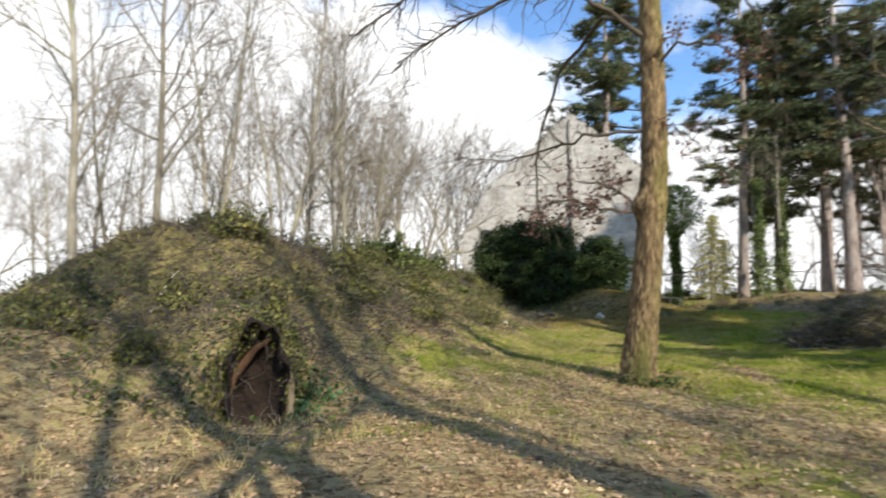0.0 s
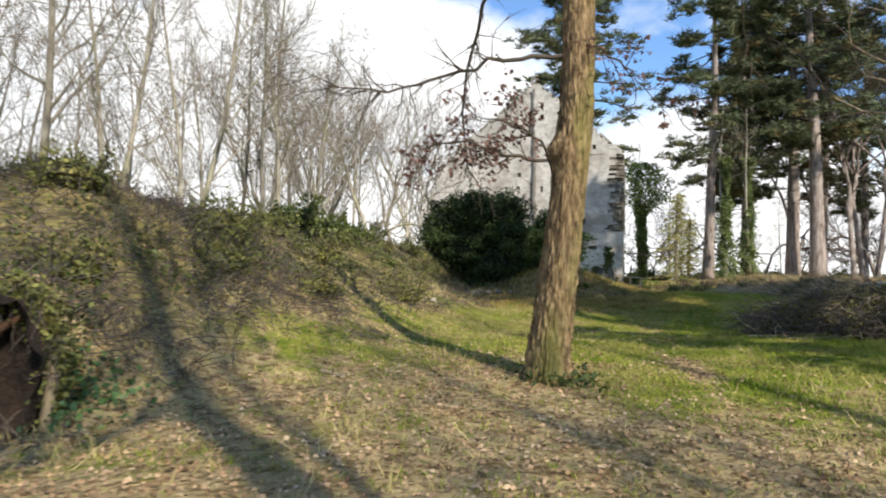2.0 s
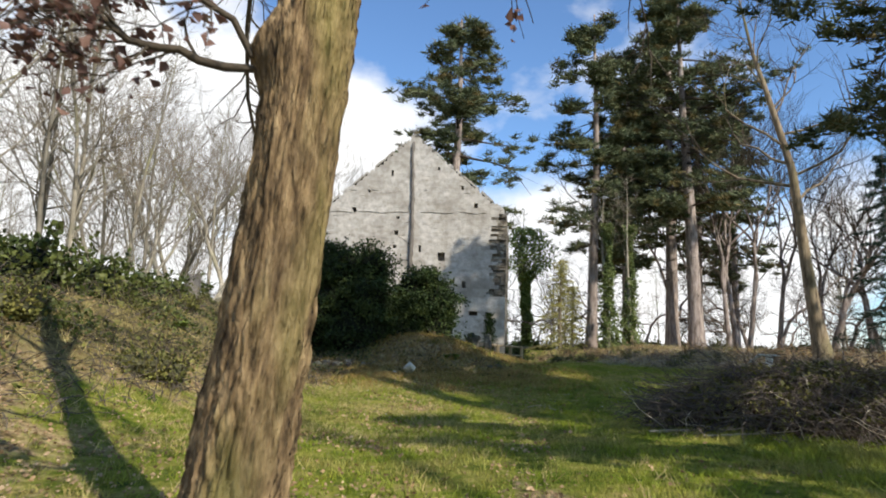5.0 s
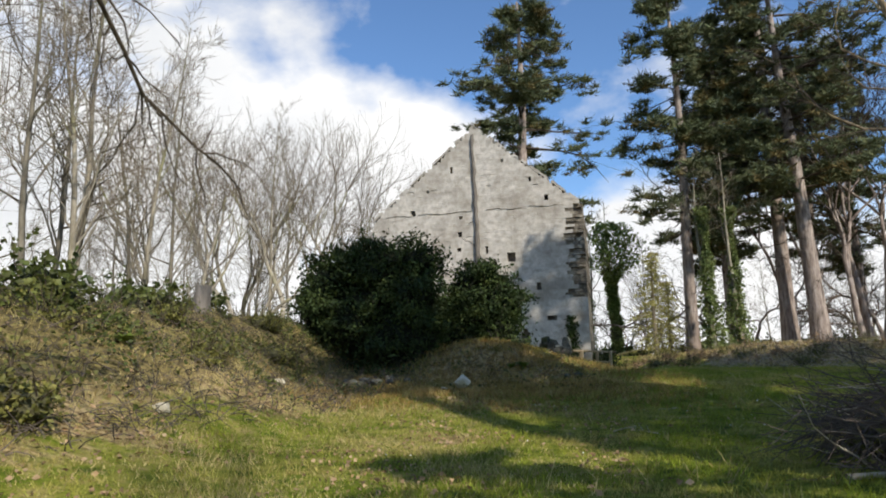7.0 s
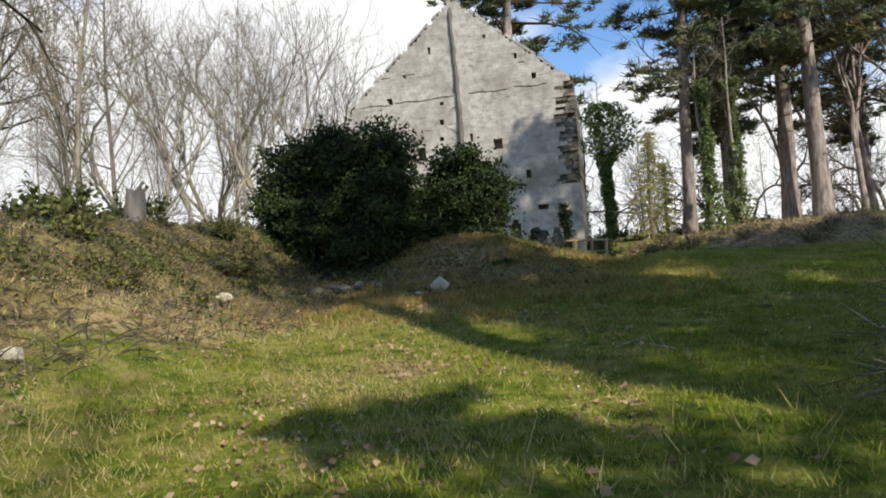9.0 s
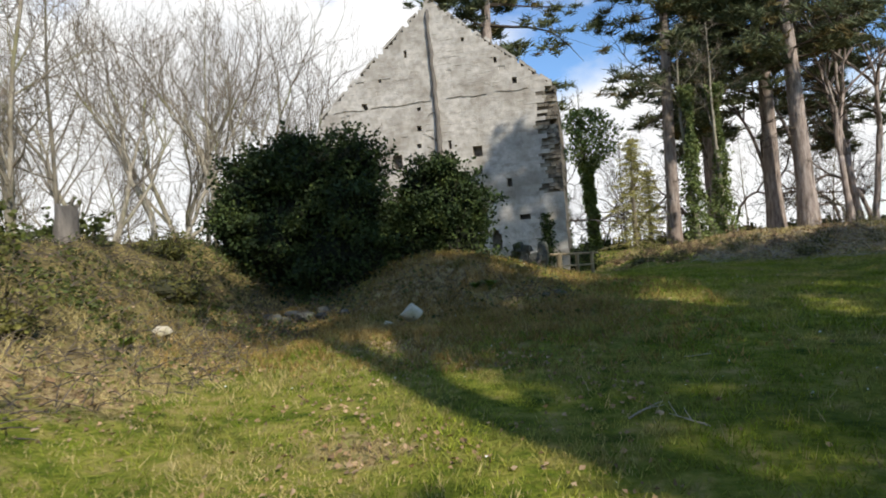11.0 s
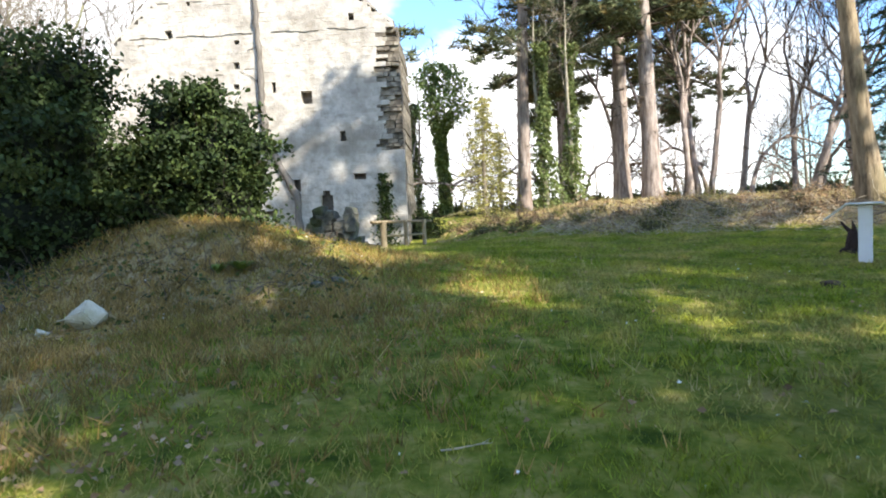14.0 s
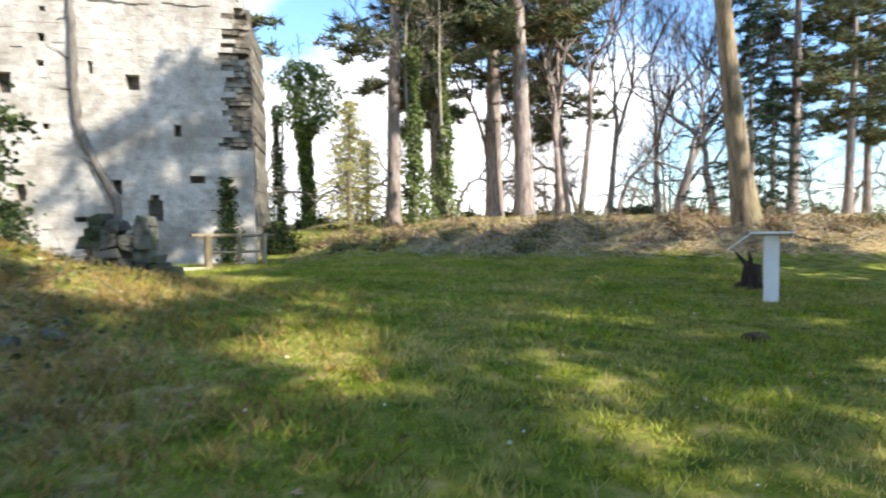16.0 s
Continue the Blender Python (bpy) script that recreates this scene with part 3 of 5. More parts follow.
# openings: centre x, centre z, width, height
HOLES = [(-5.0, 7.42, 0.56, 0.56), (-9.85, 7.4, 0.6, 0.66), (-3.3, 5.42, 0.28, 0.26), (-4.28, 2.15, 0.62, 0.62), (-4.28, 2.52, 0.34, 0.2),
         (-11.67, 10.86, 0.32, 0.26), (-2.58, 11.23, 0.28, 0.26), (-8.31, 10.28, 0.26, 0.24), (-8.39, 9.15, 0.3, 0.28), (-8.46, 8.17, 0.3, 0.26),
         (-9.4, 2.88, 0.45, 0.45), (-5.75, 3.1, 0.42, 0.42), (-2.56, 3.46, 0.62, 0.16), (-8.35, 5.6, 0.28, 0.2), (-6.6, 8.0, 0.2, 0.18),
         (-3.6, 12.6, 0.2, 0.2), (-10.6, 12.3, 0.2, 0.18), (-5.4, 14.0, 0.2, 0.16), (-8.9, 13.7, 0.18, 0.18), (-7.2, 1.8, 0.5, 0.22)]


def box_bm(bm, x0, x1, y0, y1, z0, z1, jit=0.0, rnd=random):
    vs = [bm.verts.new((x + rnd.uniform(-jit, jit), y + rnd.uniform(-jit, jit), z + rnd.uniform(-jit, jit)))
          for x, y, z in ((x0, y0, z0), (x1, y0, z0), (x1, y1, z0), (x0, y1, z0), (x0, y0, z1), (x1, y0, z1), (x1, y1, z1), (x0, y1, z1))]
    for f in ((0, 1, 5, 4), (1, 2, 6, 5), (2, 3, 7, 6), (3, 0, 4, 7), (4, 5, 6, 7), (3, 2, 1, 0)):
        bm.faces.new([vs[i] for i in f])


def build_gable():
    rnd = random.Random(11)
    ruin = thing("ruined_gable", (-7.3, WALL_Y, float(terrain(-7.3, WALL_Y))), "tall ruined stone gable with lime-washed rubble and small openings", "ruin")
    inv = Matrix.Translation(-Vector(ruin.location))
    verts, faces = [], []
    quoins = []
    z = -1.0
    while z < APEX[1] - 0.1:
        h = rnd.uniform(0.15, 0.27)
        left, right = wall_span(z + h)
        left += rnd.uniform(0, 0.22)
        right -= rnd.uniform(0, 0.16) if z > EAVE_R[1] else 0
        x = left
        while x < right - 0.05:
            w = min(rnd.uniform(0.22, 0.62), right - x)
            x0, x1 = x, x + w
            x += w
            toothed = z > 4.6 and z < 10.5 and x1 > -1.0 - rnd.uniform(-0.35, 0.45)
            if toothed:
                if rnd.random() < 0.93:
                    quoins.append((x0, x1, z, z + h, rnd.uniform(0.0, 0.1) if rnd.random() < 0.6 else rnd.uniform(0.1, 0.26)))
                continue
            pieces = [(x0, x1)]
            for hx, hz, hw, hh in HOLES:
                if abs(z + h / 2 - hz) < hh / 2 + h * 0.3:
                    cut = []
                    for a, b in pieces:
                        l, r = hx - hw / 2, hx + hw / 2
                        if b <= l or a >= r:
                            cut.append((a, b))
                        else:
                            if l - a > 0.04:
                                cut.append((a, l))
                            if b - r > 0.04:
                                cut.append((r, b))
                    pieces = cut
            for a, b in pieces:
                d = rnd.uniform(-0.011, 0.011)
                if rnd.random() < 0.025:
                    d += rnd.uniform(0.02, 0.07)
                y0 = WALL_Y + d
                base = len(verts)
                g = -0.004 if rnd.random() < 0.955 else rnd.uniform(0.003, 0.010)
                j = lambda: rnd.uniform(-0.004, 0.004)
                verts += [(a + g + j(), y0, z + g + j()), (b - g + j(), y0, z + g + j()), (b - g + j(), y0, z + h - g + j()), (a + g + j(), y0, z + h - g + j()),
                          (a - g, WALL_Y + 0.5, z - g), (b + g, WALL_Y + 0.5, z - g), (b + g, WALL_Y + 0.5, z + h + g), (a - g, WALL_Y + 0.5, z + h + g)]
                faces += [tuple(base + i for i in f) for f in ((0, 1, 2, 3), (1, 5, 6, 2), (4, 0, 3, 7), (3, 2, 6, 7), (0, 4, 5, 1))]
        z += h
    me = mesh_of("rubble_facing", verts, faces)
    me.transform(inv)
    tagged(part("rubble_facing", me, M_STONE, ruin, "pale lime-washed rubble stones"), kind="stuff")
    core = bmesh.new()
    outline = [(-16.75, -1.2), (EAVE_R[0] - 0.02, -1.2), (EAVE_R[0] - 0.02, 10.6), (APEX[0], APEX[1] - 0.2), (-14.45, 10.5), (-16.7, 5.9)]
    for (y0, y1) in ((WALL_Y + 0.46, WALL_Y + 1.1),):
        a = [core.verts.new((x, y0, zz)) for x, zz in outline]
        b = [core.verts.new((x, y1, zz)) for x, zz in outline]
        core.faces.new(a)
        core.faces.new(b[::-1])
        for i in range(len(outline)):
            k = (i + 1) % len(outline)
            core.faces.new((a[k], a[i], b[i], b[k]))
    bmesh.ops.recalc_face_normals(core, faces=core.faces)
    core.transform(inv)
    part("wall_core", core, M_CORE, ruin, "dark rubble core of the wall")
    # broken corner, one stone at a time
    for x0, x1, z0, z1, back in quoins:
        bm = bmesh.new()
        box_bm(bm, x0, x1 - 0.02, WALL_Y + back, WALL_Y + 0.5, z0 + 0.01, z1 - 0.015, 0.02, rnd)
        bm.transform(inv)
        part("quoin_stone", bm, M_QUOIN, ruin)
    # slanting coping stones left on the gable's edge
    for (xa, za), (xb, zb), n in ((EAVE_R, APEX, 26), (EAVE_L, APEX, 27)):
        for i in range(n):
            if rnd.random() < 0.35:
                continue
            f = (i + 0.5) / n
            bm = bmesh.new()
            box_bm(bm, -0.2, 0.2, -0.5, 0.5, -0.09, 0.02 + rnd.uniform(0, 0.05), 0.02, rnd)
            ang = math.atan2(zb - za, xb - xa)
            bm.transform(Matrix.Translation((xa + (xb - xa) * f, WALL_Y + 0.52, za + (zb - za) * f)) @ Matrix.Rotation(-ang if xb > xa else math.pi - ang, 4, "Y"))
            bm.transform(inv)
            part("coping_stone", bm, M_STONE, ruin)
    # thin projecting course at the height of the eaves
    for i in range(25):
        x = -13.6 + i * 0.47
        if abs(x + 7.2) < 0.3 or rnd.random() < 0.12:
            continue
        bm = bmesh.new()
        zc = 10.72 + 0.05 * math.sin(i * 1.3)
        box_bm(bm, x, x + 0.46, WALL_Y - 0.055, WALL_Y + 0.1, zc - 0.035, zc + 0.035, 0.012, rnd)
        bm.transform(inv)
        part("ledge_stone", bm, M_STONE, ruin)
    # side wall running back from the corner
    zz = -1.0
    while zz < 10.3:
        hh = rnd.uniform(0.3, 0.6)
        bm = bmesh.new()
        box_bm(bm, -1.15, -0.34 + rnd.uniform(-0.05, 0.05), WALL_Y + 1.1, WALL_Y + 7.5 - 0.17 * zz + rnd.uniform(-0.4, 0.4), zz, zz + hh, 0.015, rnd)
        bm.transform(inv)
        part("side_course", bm, M_QUOIN, ruin, "grey rubble course of the broken side wall")
        zz += hh
    # dead ivy stem that climbs to the top
    stem = [(-5.7, 0.6), (-5.78, 2.6), (-6.2, 3.5), (-6.75, 4.6), (-7.12, 5.6), (-7.2, 7.0), (-7.2, 8.6), (-7.25, 10.4), (-7.28, 12.4), (-7.36, 14.2), (-7.4, 16.5)]
    pts, rad = [], []
    for i in range(len(stem) - 1):
        for k in range(5):
            f = k / 5
            pts.append(Vector((stem[i][0] + (stem[i + 1][0] - stem[i][0]) * f + rnd.gauss(0, 0.025), WALL_Y - 0.07, stem[i][1] + (stem[i + 1][1] - stem[i][1]) * f)))
            rad.append((0.19 - 0.09 * i / 10) * rnd.uniform(0.8, 1.25))
    lines = [(pts, rad, 7)]
    for i in range(7):
        q, d = along_line(pts, rnd.uniform(0.15, 0.98))
        br = wander(rnd, q, (rnd.choice((-1, 1)), 0, rnd.uniform(0.1, 0.9)), rnd.uniform(0.3, 1.3), 4, 0.2)
        for b in br:
            b.y = WALL_Y - 0.05
        lines.append((br, taper(0.035, 0.008, 5), 4))
    me = tubes("ivy_stem", lines)
    stem_thing = thing("dead_ivy_stem", (-5.7, WALL_Y - 0.07, float(terrain(-5.7, WALL_Y))), "thick dead brown ivy stem climbing the gable", "plant")
    me.transform(Matrix.Translation(-Vector(stem_thing.location)))
    part("stem", me, M_WOOD_DARK, stem_thing)
    return ruin


M_WOOD_DARK = material("dead_ivy_wood", [(0.09, 0.078, 0.066), (0.22, 0.195, 0.165)], 6, 0.95, 0.8, 20, (1, 1, 0.25))
build_gable()


def leaf_patch(name, x, z, w, h, n, label):
    """Ivy that grows on the face of the gable."""
    ob = thing(name, (x, WALL_Y - 0.05, z), label, "ivy")
    c = np.stack([np.random.normal(0, w / 2.6, n), -np.random.uniform(0.0, 0.16, n), np.random.uniform(0, h, n)], 1)
    c[:, 0] *= 1.1 - 0.6 * c[:, 2] / h
    u, v = leaf_axes(n, 0.17)
    part("leaves", cards("leaves", c, u, v), M_IVY, ob)
    pts = [Vector((0, 0.0, -0.8)), Vector((0.05, 0, h * 0.4)), Vector((-0.05, 0, h * 0.95))]
    part("stem", tubes("stem", [(pts, [0.03, 0.025, 0.01], 5)]), M_WOOD_DARK, ob)
    return ob


leaf_patch("wall_ivy", -1.35, -0.1, 0.75, 3.6, 900, "dark green ivy on the foot of the gable")
leaf_patch("wall_ivy", -9.7, 0.6, 1.3, 2.0, 500, "light green ivy on the foot of the gable")


# ---- ivy-covered bushes on the old wall ----
def big_bush(name, lobes, leaves, size, label, seed, sprigs=40):
    """Lumpy evergreen mass: inner lobes coloured dark for shade and a skin of leaves, with loose sprigs."""
    rnd = random.Random(seed)
    cx, cy = lobes[0][0], lobes[0][1]
    origin = Vector(foot(cx, cy))
    ob = thing(name, origin, label, "bush", "ivy-covered bushes before the gable")
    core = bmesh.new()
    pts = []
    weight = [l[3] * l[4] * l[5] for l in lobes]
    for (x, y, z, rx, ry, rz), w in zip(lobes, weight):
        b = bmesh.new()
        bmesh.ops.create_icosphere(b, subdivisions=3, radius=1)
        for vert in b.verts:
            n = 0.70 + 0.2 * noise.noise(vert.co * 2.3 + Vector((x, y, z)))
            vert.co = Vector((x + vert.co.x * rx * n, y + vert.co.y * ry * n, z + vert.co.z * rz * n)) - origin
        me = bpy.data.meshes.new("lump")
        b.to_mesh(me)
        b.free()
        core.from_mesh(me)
        k = int(leaves * w ** 0.667 / sum(v ** 0.667 for v in weight))
        d = unit(k)
        bumps = 0.93 + 0.15 * np.sin(d[:, 0] * 5 + x) * np.cos(d[:, 2] * 6 + y) + 0.09 * np.sin(d[:, 1] * 9 + d[:, 2] * 7) + 0.07 * np.sin(d[:, 0] * 17 + y) * np.sin(d[:, 2] * 15 + x)
        p = d * bumps[:, None] * (0.78 + 0.3 * np.random.uniform(0, 1, (k, 1)) ** 0.8) * np.array([[rx, ry, rz]]) + np.array([[x, y, z]])
        if leaves > 20000:
            m = max(6, k // 190)
            tuft = p[np.random.randint(0, k, m)]
            pick = np.random.randint(0, m, (k * 3) // 5)
            away = tuft[pick] - np.array([[x, y, z]])
            away /= np.linalg.norm(away, axis=1, keepdims=True)
            spreadout = np.random.normal(0, 1, (len(pick), 3)) * np.array([[0.22, 0.22, 0.11]])
            p[:len(pick)] = tuft[pick] + spreadout + away * np.random.uniform(0.0, 0.3, (m, 1))[pick]
        pts.append(p)
    p = np.concatenate(pts) - np.array(origin)
    p = p[p[:, 2] > -0.25]
    u, v = leaf_axes(len(p), size)
    part("core", core, M_IVYCORE, ob, "inner lobes coloured dark for the shade inside the bush")
    part("leaves", cards("leaves", p, u, v), M_IVY, ob)
    lines, cs = [], []
    for i in range(sprigs):
        x, y, z, rx, ry, rz = lobes[rnd.randrange(len(lobes))]
        d = Vector((rnd.gauss(0, 1), rnd.gauss(0, 0.6), abs(rnd.gauss(0.7, 0.5)))).normalized()
        s = Vector((x + d.x * rx * 0.9, y + d.y * ry * 0.9, z + d.z * rz * 0.9)) - origin
        line = wander(rnd, s, d + Vector((0, 0, 0.4)), rnd.uniform(0.35, 1.0) * min(1.0, 0.4 + 0.6 * rx), 4, 0.2)
        lines.append((line, taper(0.012, 0.004, 5), 3))
        for k in range(12):
            q, e = along_line(line, rnd.uniform(0.2, 0.99))
            cs.append((q.x + rnd.gauss(0, 0.06), q.y + rnd.gauss(0, 0.06), q.z + rnd.gauss(0, 0.06)))
    u, v = leaf_axes(len(cs), size)
    tagged(part("sprig_leaves", cards("sprig_leaves", np.array(cs), u, v), M_IVY, ob), kind="stuff")
    tagged(part("sprig_growth", tubes("sprig_growth", lines), M_DARKTWIG, ob), kind="stuff")
    return ob


BUSH_A = [(-7.2, 34.6, 2.4, 2.2, 1.6, 1.9), (-6.3, 34.4, 4.05, 1.2, 1.2, 1.05), (-8.3, 34.6, 3.65, 1.2, 1.2, 1.1), (-5.15, 34.3, 4.15, 0.72, 0.9, 0.8), (-5.6, 34.0, 1.4, 1.45, 1.4, 1.55), (-8.95, 34.6, 2.7, 0.8, 1.1, 1.15), (-5.05, 33.9, 2.9, 0.8, 1.1, 1.2), (-7.3, 34.5, 4.2, 1.05, 1.1, 0.85)]
BUSH_B = [(-3.2, 35.8, 2.5, 1.15, 1.1, 1.35), (-3.7, 35.7, 3.35, 0.72, 0.9, 0.78), (-2.75, 35.7, 3.0, 0.78, 0.9, 0.8), (-4.3, 35.6, 1.7, 1.15, 1.2, 1.25), (-2.65, 35.6, 1.7, 0.75, 1.0, 1.1), (-3.2, 35.7, 3.85, 0.42, 0.5, 0.42)]
big_bush("ivy_bush", BUSH_A, 52000, 0.115, "large dark green ivy mass over an old wall", 3, 70)
big_bush("ivy_bush", BUSH_B, 31000, 0.115, "smaller dark green ivy bush with loose sprigs", 4, 90)

big_bush("ivy_bush", [(-0.1, 58.2, float(terrain(-0.1, 58.2)) + 0.6, 1.1, 0.9, 0.9), (0.5, 58.4, float(terrain(0.5, 58.4)) + 0.3, 0.9, 0.8, 0.7)], 3200, 0.12, "low dark evergreen bush beside the gable's corner", 6, 20)

# core colour darker than the leaves, for the shade inside low shrubs
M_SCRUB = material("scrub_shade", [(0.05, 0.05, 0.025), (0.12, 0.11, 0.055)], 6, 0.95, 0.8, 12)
M_BRAMBLE = material("bramble_leaves", [(0.055, 0.055, 0.018), (0.14, 0.14, 0.035), (0.24, 0.21, 0.06)], 3, 0.6, 0, island=0.5, translucent=0.15)
M_OAKTWIG = material("oak_twigs", [(0.05, 0.04, 0.03), (0.12, 0.095, 0.065)], 8, 0.95, 0.4, 30)
# evergreen scrub on the ridge
SCRUB = [("evergreen_shrub", [(-9.0, 20.6, 2.2, 1.0, 0.9, 0.85), (-9.9, 20.2, 2.0, 0.8, 0.8, 0.7)], 2200), ("evergreen_shrub", [(-9.2, 23.2, 2.2, 0.9, 0.8, 0.7), (-8.6, 22.6, 1.9, 0.7, 0.7, 0.5)], 1700),
         ("evergreen_shrub", [(-9.8, 26.6, 2.2, 1.1, 0.9, 0.65), (-10.6, 27.4, 2.3, 0.8, 0.8, 0.6)], 1700), ("evergreen_shrub", [(-11.3, 30.4, 2.3, 1.3, 0.9, 0.55)], 1300), ("evergreen_shrub", [(-10.2, 18.0, 1.9, 0.8, 0.7, 0.5)], 900)]
for i, (nm, lobes, k) in enumerate(SCRUB):
    ob = big_bush(nm, lobes, k, 0.15, "sunlit olive-green evergreen shrub on the ridge", 20 + i, 16)
    for c in ob.children:
        if "leaves" in c.name:
            c.data.materials[0] = M_LAUREL
    tagged(ob, group="shrubs along the ridge")

clump_rnd = random.Random(90)
CLUMPS = [(-6.6, 10.6), (-7.6, 9.8), (-8.2, 12.0), (-6.2, 13.2), (-7.4, 14.8), (-5.4, 15.2), (-6.8, 17.6), (-5.2, 19.0), (-8.3, 16.4), (-7.6, 21.8), (-6.4, 24.2), (-8.4, 25.6), (-8.9, 8.4), (-7.2, 8.6), (-9.6, 31.6), (-8.4, 30.2), (-8.6, 18.2), (-9.4, 13.4)]
BANK = [(9.5, 46.2), (12.0, 46.0), (14.5, 44.8), (16.0, 45.2), (18.8, 43.2), (20.5, 43.0), (22.5, 41.5), (11.0, 48.5), (13.5, 48.0), (19.0, 46.5), (7.5, 49.5), (10.3, 47.2), (13.0, 44.6), (15.2, 46.8), (17.4, 44.0), (21.6, 44.5), (12.8, 49.4), (9.0, 48.4), (16.8, 47.6), (24.0, 42.5), (3.4, 52.0), (4.8, 50.4), (5.6, 53.5), (6.4, 51.6), (4.2, 55.5), (7.2, 54.2), (8.4, 51.2), (2.6, 56.5), (6.0, 57.0), (8.8, 55.8), (1.8, 60.0), (4.6, 60.5)]
for i, (x, y) in enumerate(CLUMPS + BANK):
    h = clump_rnd.uniform(0.16, 0.34) if y < 40 else clump_rnd.uniform(0.15, 0.34)
    z = float(terrain(x, y))
    shrub = big_bush("bramble_clump", [(x, y, z + 0.05, h * 2.0, h * 1.6, h), (x + h, y + 0.2, z, h * 1.5, h * 1.3, h * 0.8)], 1100, 0.07, "low tangled bramble clump with olive and brown leaves", 300 + i, 26)
    tagged(shrub, group="bramble clumps")
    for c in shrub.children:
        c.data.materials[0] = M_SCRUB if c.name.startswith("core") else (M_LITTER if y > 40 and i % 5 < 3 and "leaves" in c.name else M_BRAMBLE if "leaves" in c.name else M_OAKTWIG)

# ---- the old oak by the path ----
def build_oak():
    rnd = random.Random(5)
    base = Vector(foot(-0.37, 12.25, 0.1))
    oak = thing("oak_tree", base, "leaning oak trunk with furrowed bark and dry brown leaves", "tree")
    axis_pts = [(0, 0, 0), (0.02, 0, 0.35), (0.11, 0.0, 1.2), (0.21, 0.0, 2.2), (0.30, 0.02, 3.2), (0.33, 0.05, 4.4), (0.30, 0.1, 6.0), (0.2, 0.1, 8.0), (0.1, 0.2, 10.5), (0.3, 0.2, 13.0)]
    rad = [0.275, 0.25, 0.235, 0.215, 0.21, 0.195, 0.175, 0.15, 0.11, 0.05]
    verts, faces = [], []
    rings, sides = 300, 168
    pts = [Vector(p) for p in axis_pts]
    hs = [p[2] for p in axis_pts]
    for i in range(rings + 1):
        h = 13.0 * (i / rings) ** 1.5
        cx, cy = np.interp(h, hs, [p[0] for p in axis_pts]), np.interp(h, hs, [p[1] for p in axis_pts])
        r = np.interp(h, hs, rad)
        for s in range(sides):
            a = 2 * math.pi * s / sides
            bent = a + 0.12 * noise.noise(Vector((math.cos(a) * 2, math.sin(a) * 2, h * 2.6)))
            c = Vector((math.cos(bent) * 12.0, math.sin(bent) * 12.0, h * 3.2))
            furrow = 1.5 * abs(noise.noise(c * 1.3 + Vector((3, 1, 2)))) + 0.5 * abs(noise.noise(c * 2.6)) + 0.15 * noise.noise(c * 0.4)
            flare = 0.06 * math.exp(-h / 0.22) * (1 + math.sin(a * 5 + 0.7))
            knot = 0.06 * math.exp(-((h - 3.0) / 0.18) ** 2) * max(0, math.cos(a - 3.3)) * 2
            rr = r * (1 + 0.16 * (furrow - 0.4)) + flare + knot
            verts.append((cx + rr * math.cos(a), cy + rr * math.sin(a), h))
    for i in range(rings):
        for s in range(sides):
            a, b = i * sides + s, i * sides + (s + 1) % sides
            faces.append((a, b, b + sides, a + sides))
    me = mesh_of("trunk", verts, faces)
    me.polygons.foreach_set("use_smooth", [True] * len(me.polygons))
    part("trunk", me, M_OAK, oak)

    def bough(name, start, knots, r, twigs, leaves, leaf_from=0.3):
        r *= 0.68
        pts = [Vector(start)] + [Vector(k) for k in knots]
        fine = []
        for i in range(len(pts) - 1):
            for k in range(4):
                fine.append(pts[i].lerp(pts[i + 1], k / 4) + Vector((rnd.gauss(0, 0.025), rnd.gauss(0, 0.025), rnd.gauss(0, 0.03))))
        fine.append(pts[-1])
        main = part(name, tubes(name, [(fine, taper(r, r * 0.2, len(fine)), 7)]), M_OAKTWIG, oak)
        lines, cs = [], []
        for i in range(twigs):
            q, e = along_line(fine, rnd.uniform(0.25, 0.99))
            tw = wander(rnd, q, spread(rnd, e, rnd.uniform(30, 70)) + Vector((0, 0, rnd.uniform(-0.6, 0.3) if not leaves else rnd.uniform(-0.15, 0.35))), rnd.uniform(0.35, 1.1) * (0.6 if leaves else 1.0), 5, 0.24, -0.02)
            lines.append((tw, taper(r * 0.22 + 0.003, 0.003, 6), 4))
            for k in range(3):
                q2, e2 = along_line(tw, rnd.uniform(0.3, 0.98))
                t2 = wander(rnd, q2, spread(rnd, e2, 45), rnd.uniform(0.12, 0.4), 3, 0.2)
                lines.append((t2, taper(0.005, 0.002, 4), 3))
                if i / twigs > leaf_from - 1:
                    cs += [tuple(along_line(t2, rnd.random())[0] + Vector((rnd.gauss(0, 0.03), rnd.gauss(0, 0.03), rnd.gauss(-0.03, 0.03)))) for _ in range(leaves)]
        tagged(part("twig_growth", tubes("twig_growth", lines), M_OAKTWIG, main), kind="stuff")
        if cs:
            u, v = leaf_axes(len(cs), 0.07)
            part("leaves", cards("leaves", np.array(cs), u, v, 0.6), M_OAKLEAF, main, "dry russet oak leaves")

    # low leafy bough, then the bare arching boughs above it
    bough("bough", (0.22, 0, 2.75), [(-0.25, -0.2, 2.92), (-0.6, -0.5, 2.9), (-1.0, -0.8, 3.05), (-1.35, -1.1, 2.85)], 0.045, 24, 6)
    bough("bough", (0.24, 0, 2.85), [(-0.15, -0.3, 3.15), (-0.5, -0.6, 3.3), (-0.9, -0.8, 3.3)], 0.035, 16, 5)
    bough("bough", (0.2, 0, 4.25), [(-0.6, -0.2, 4.2), (-1.3, -0.4, 3.95), (-2.1, -0.5, 3.75), (-2.9, -0.7, 3.85)], 0.05, 30, 0)
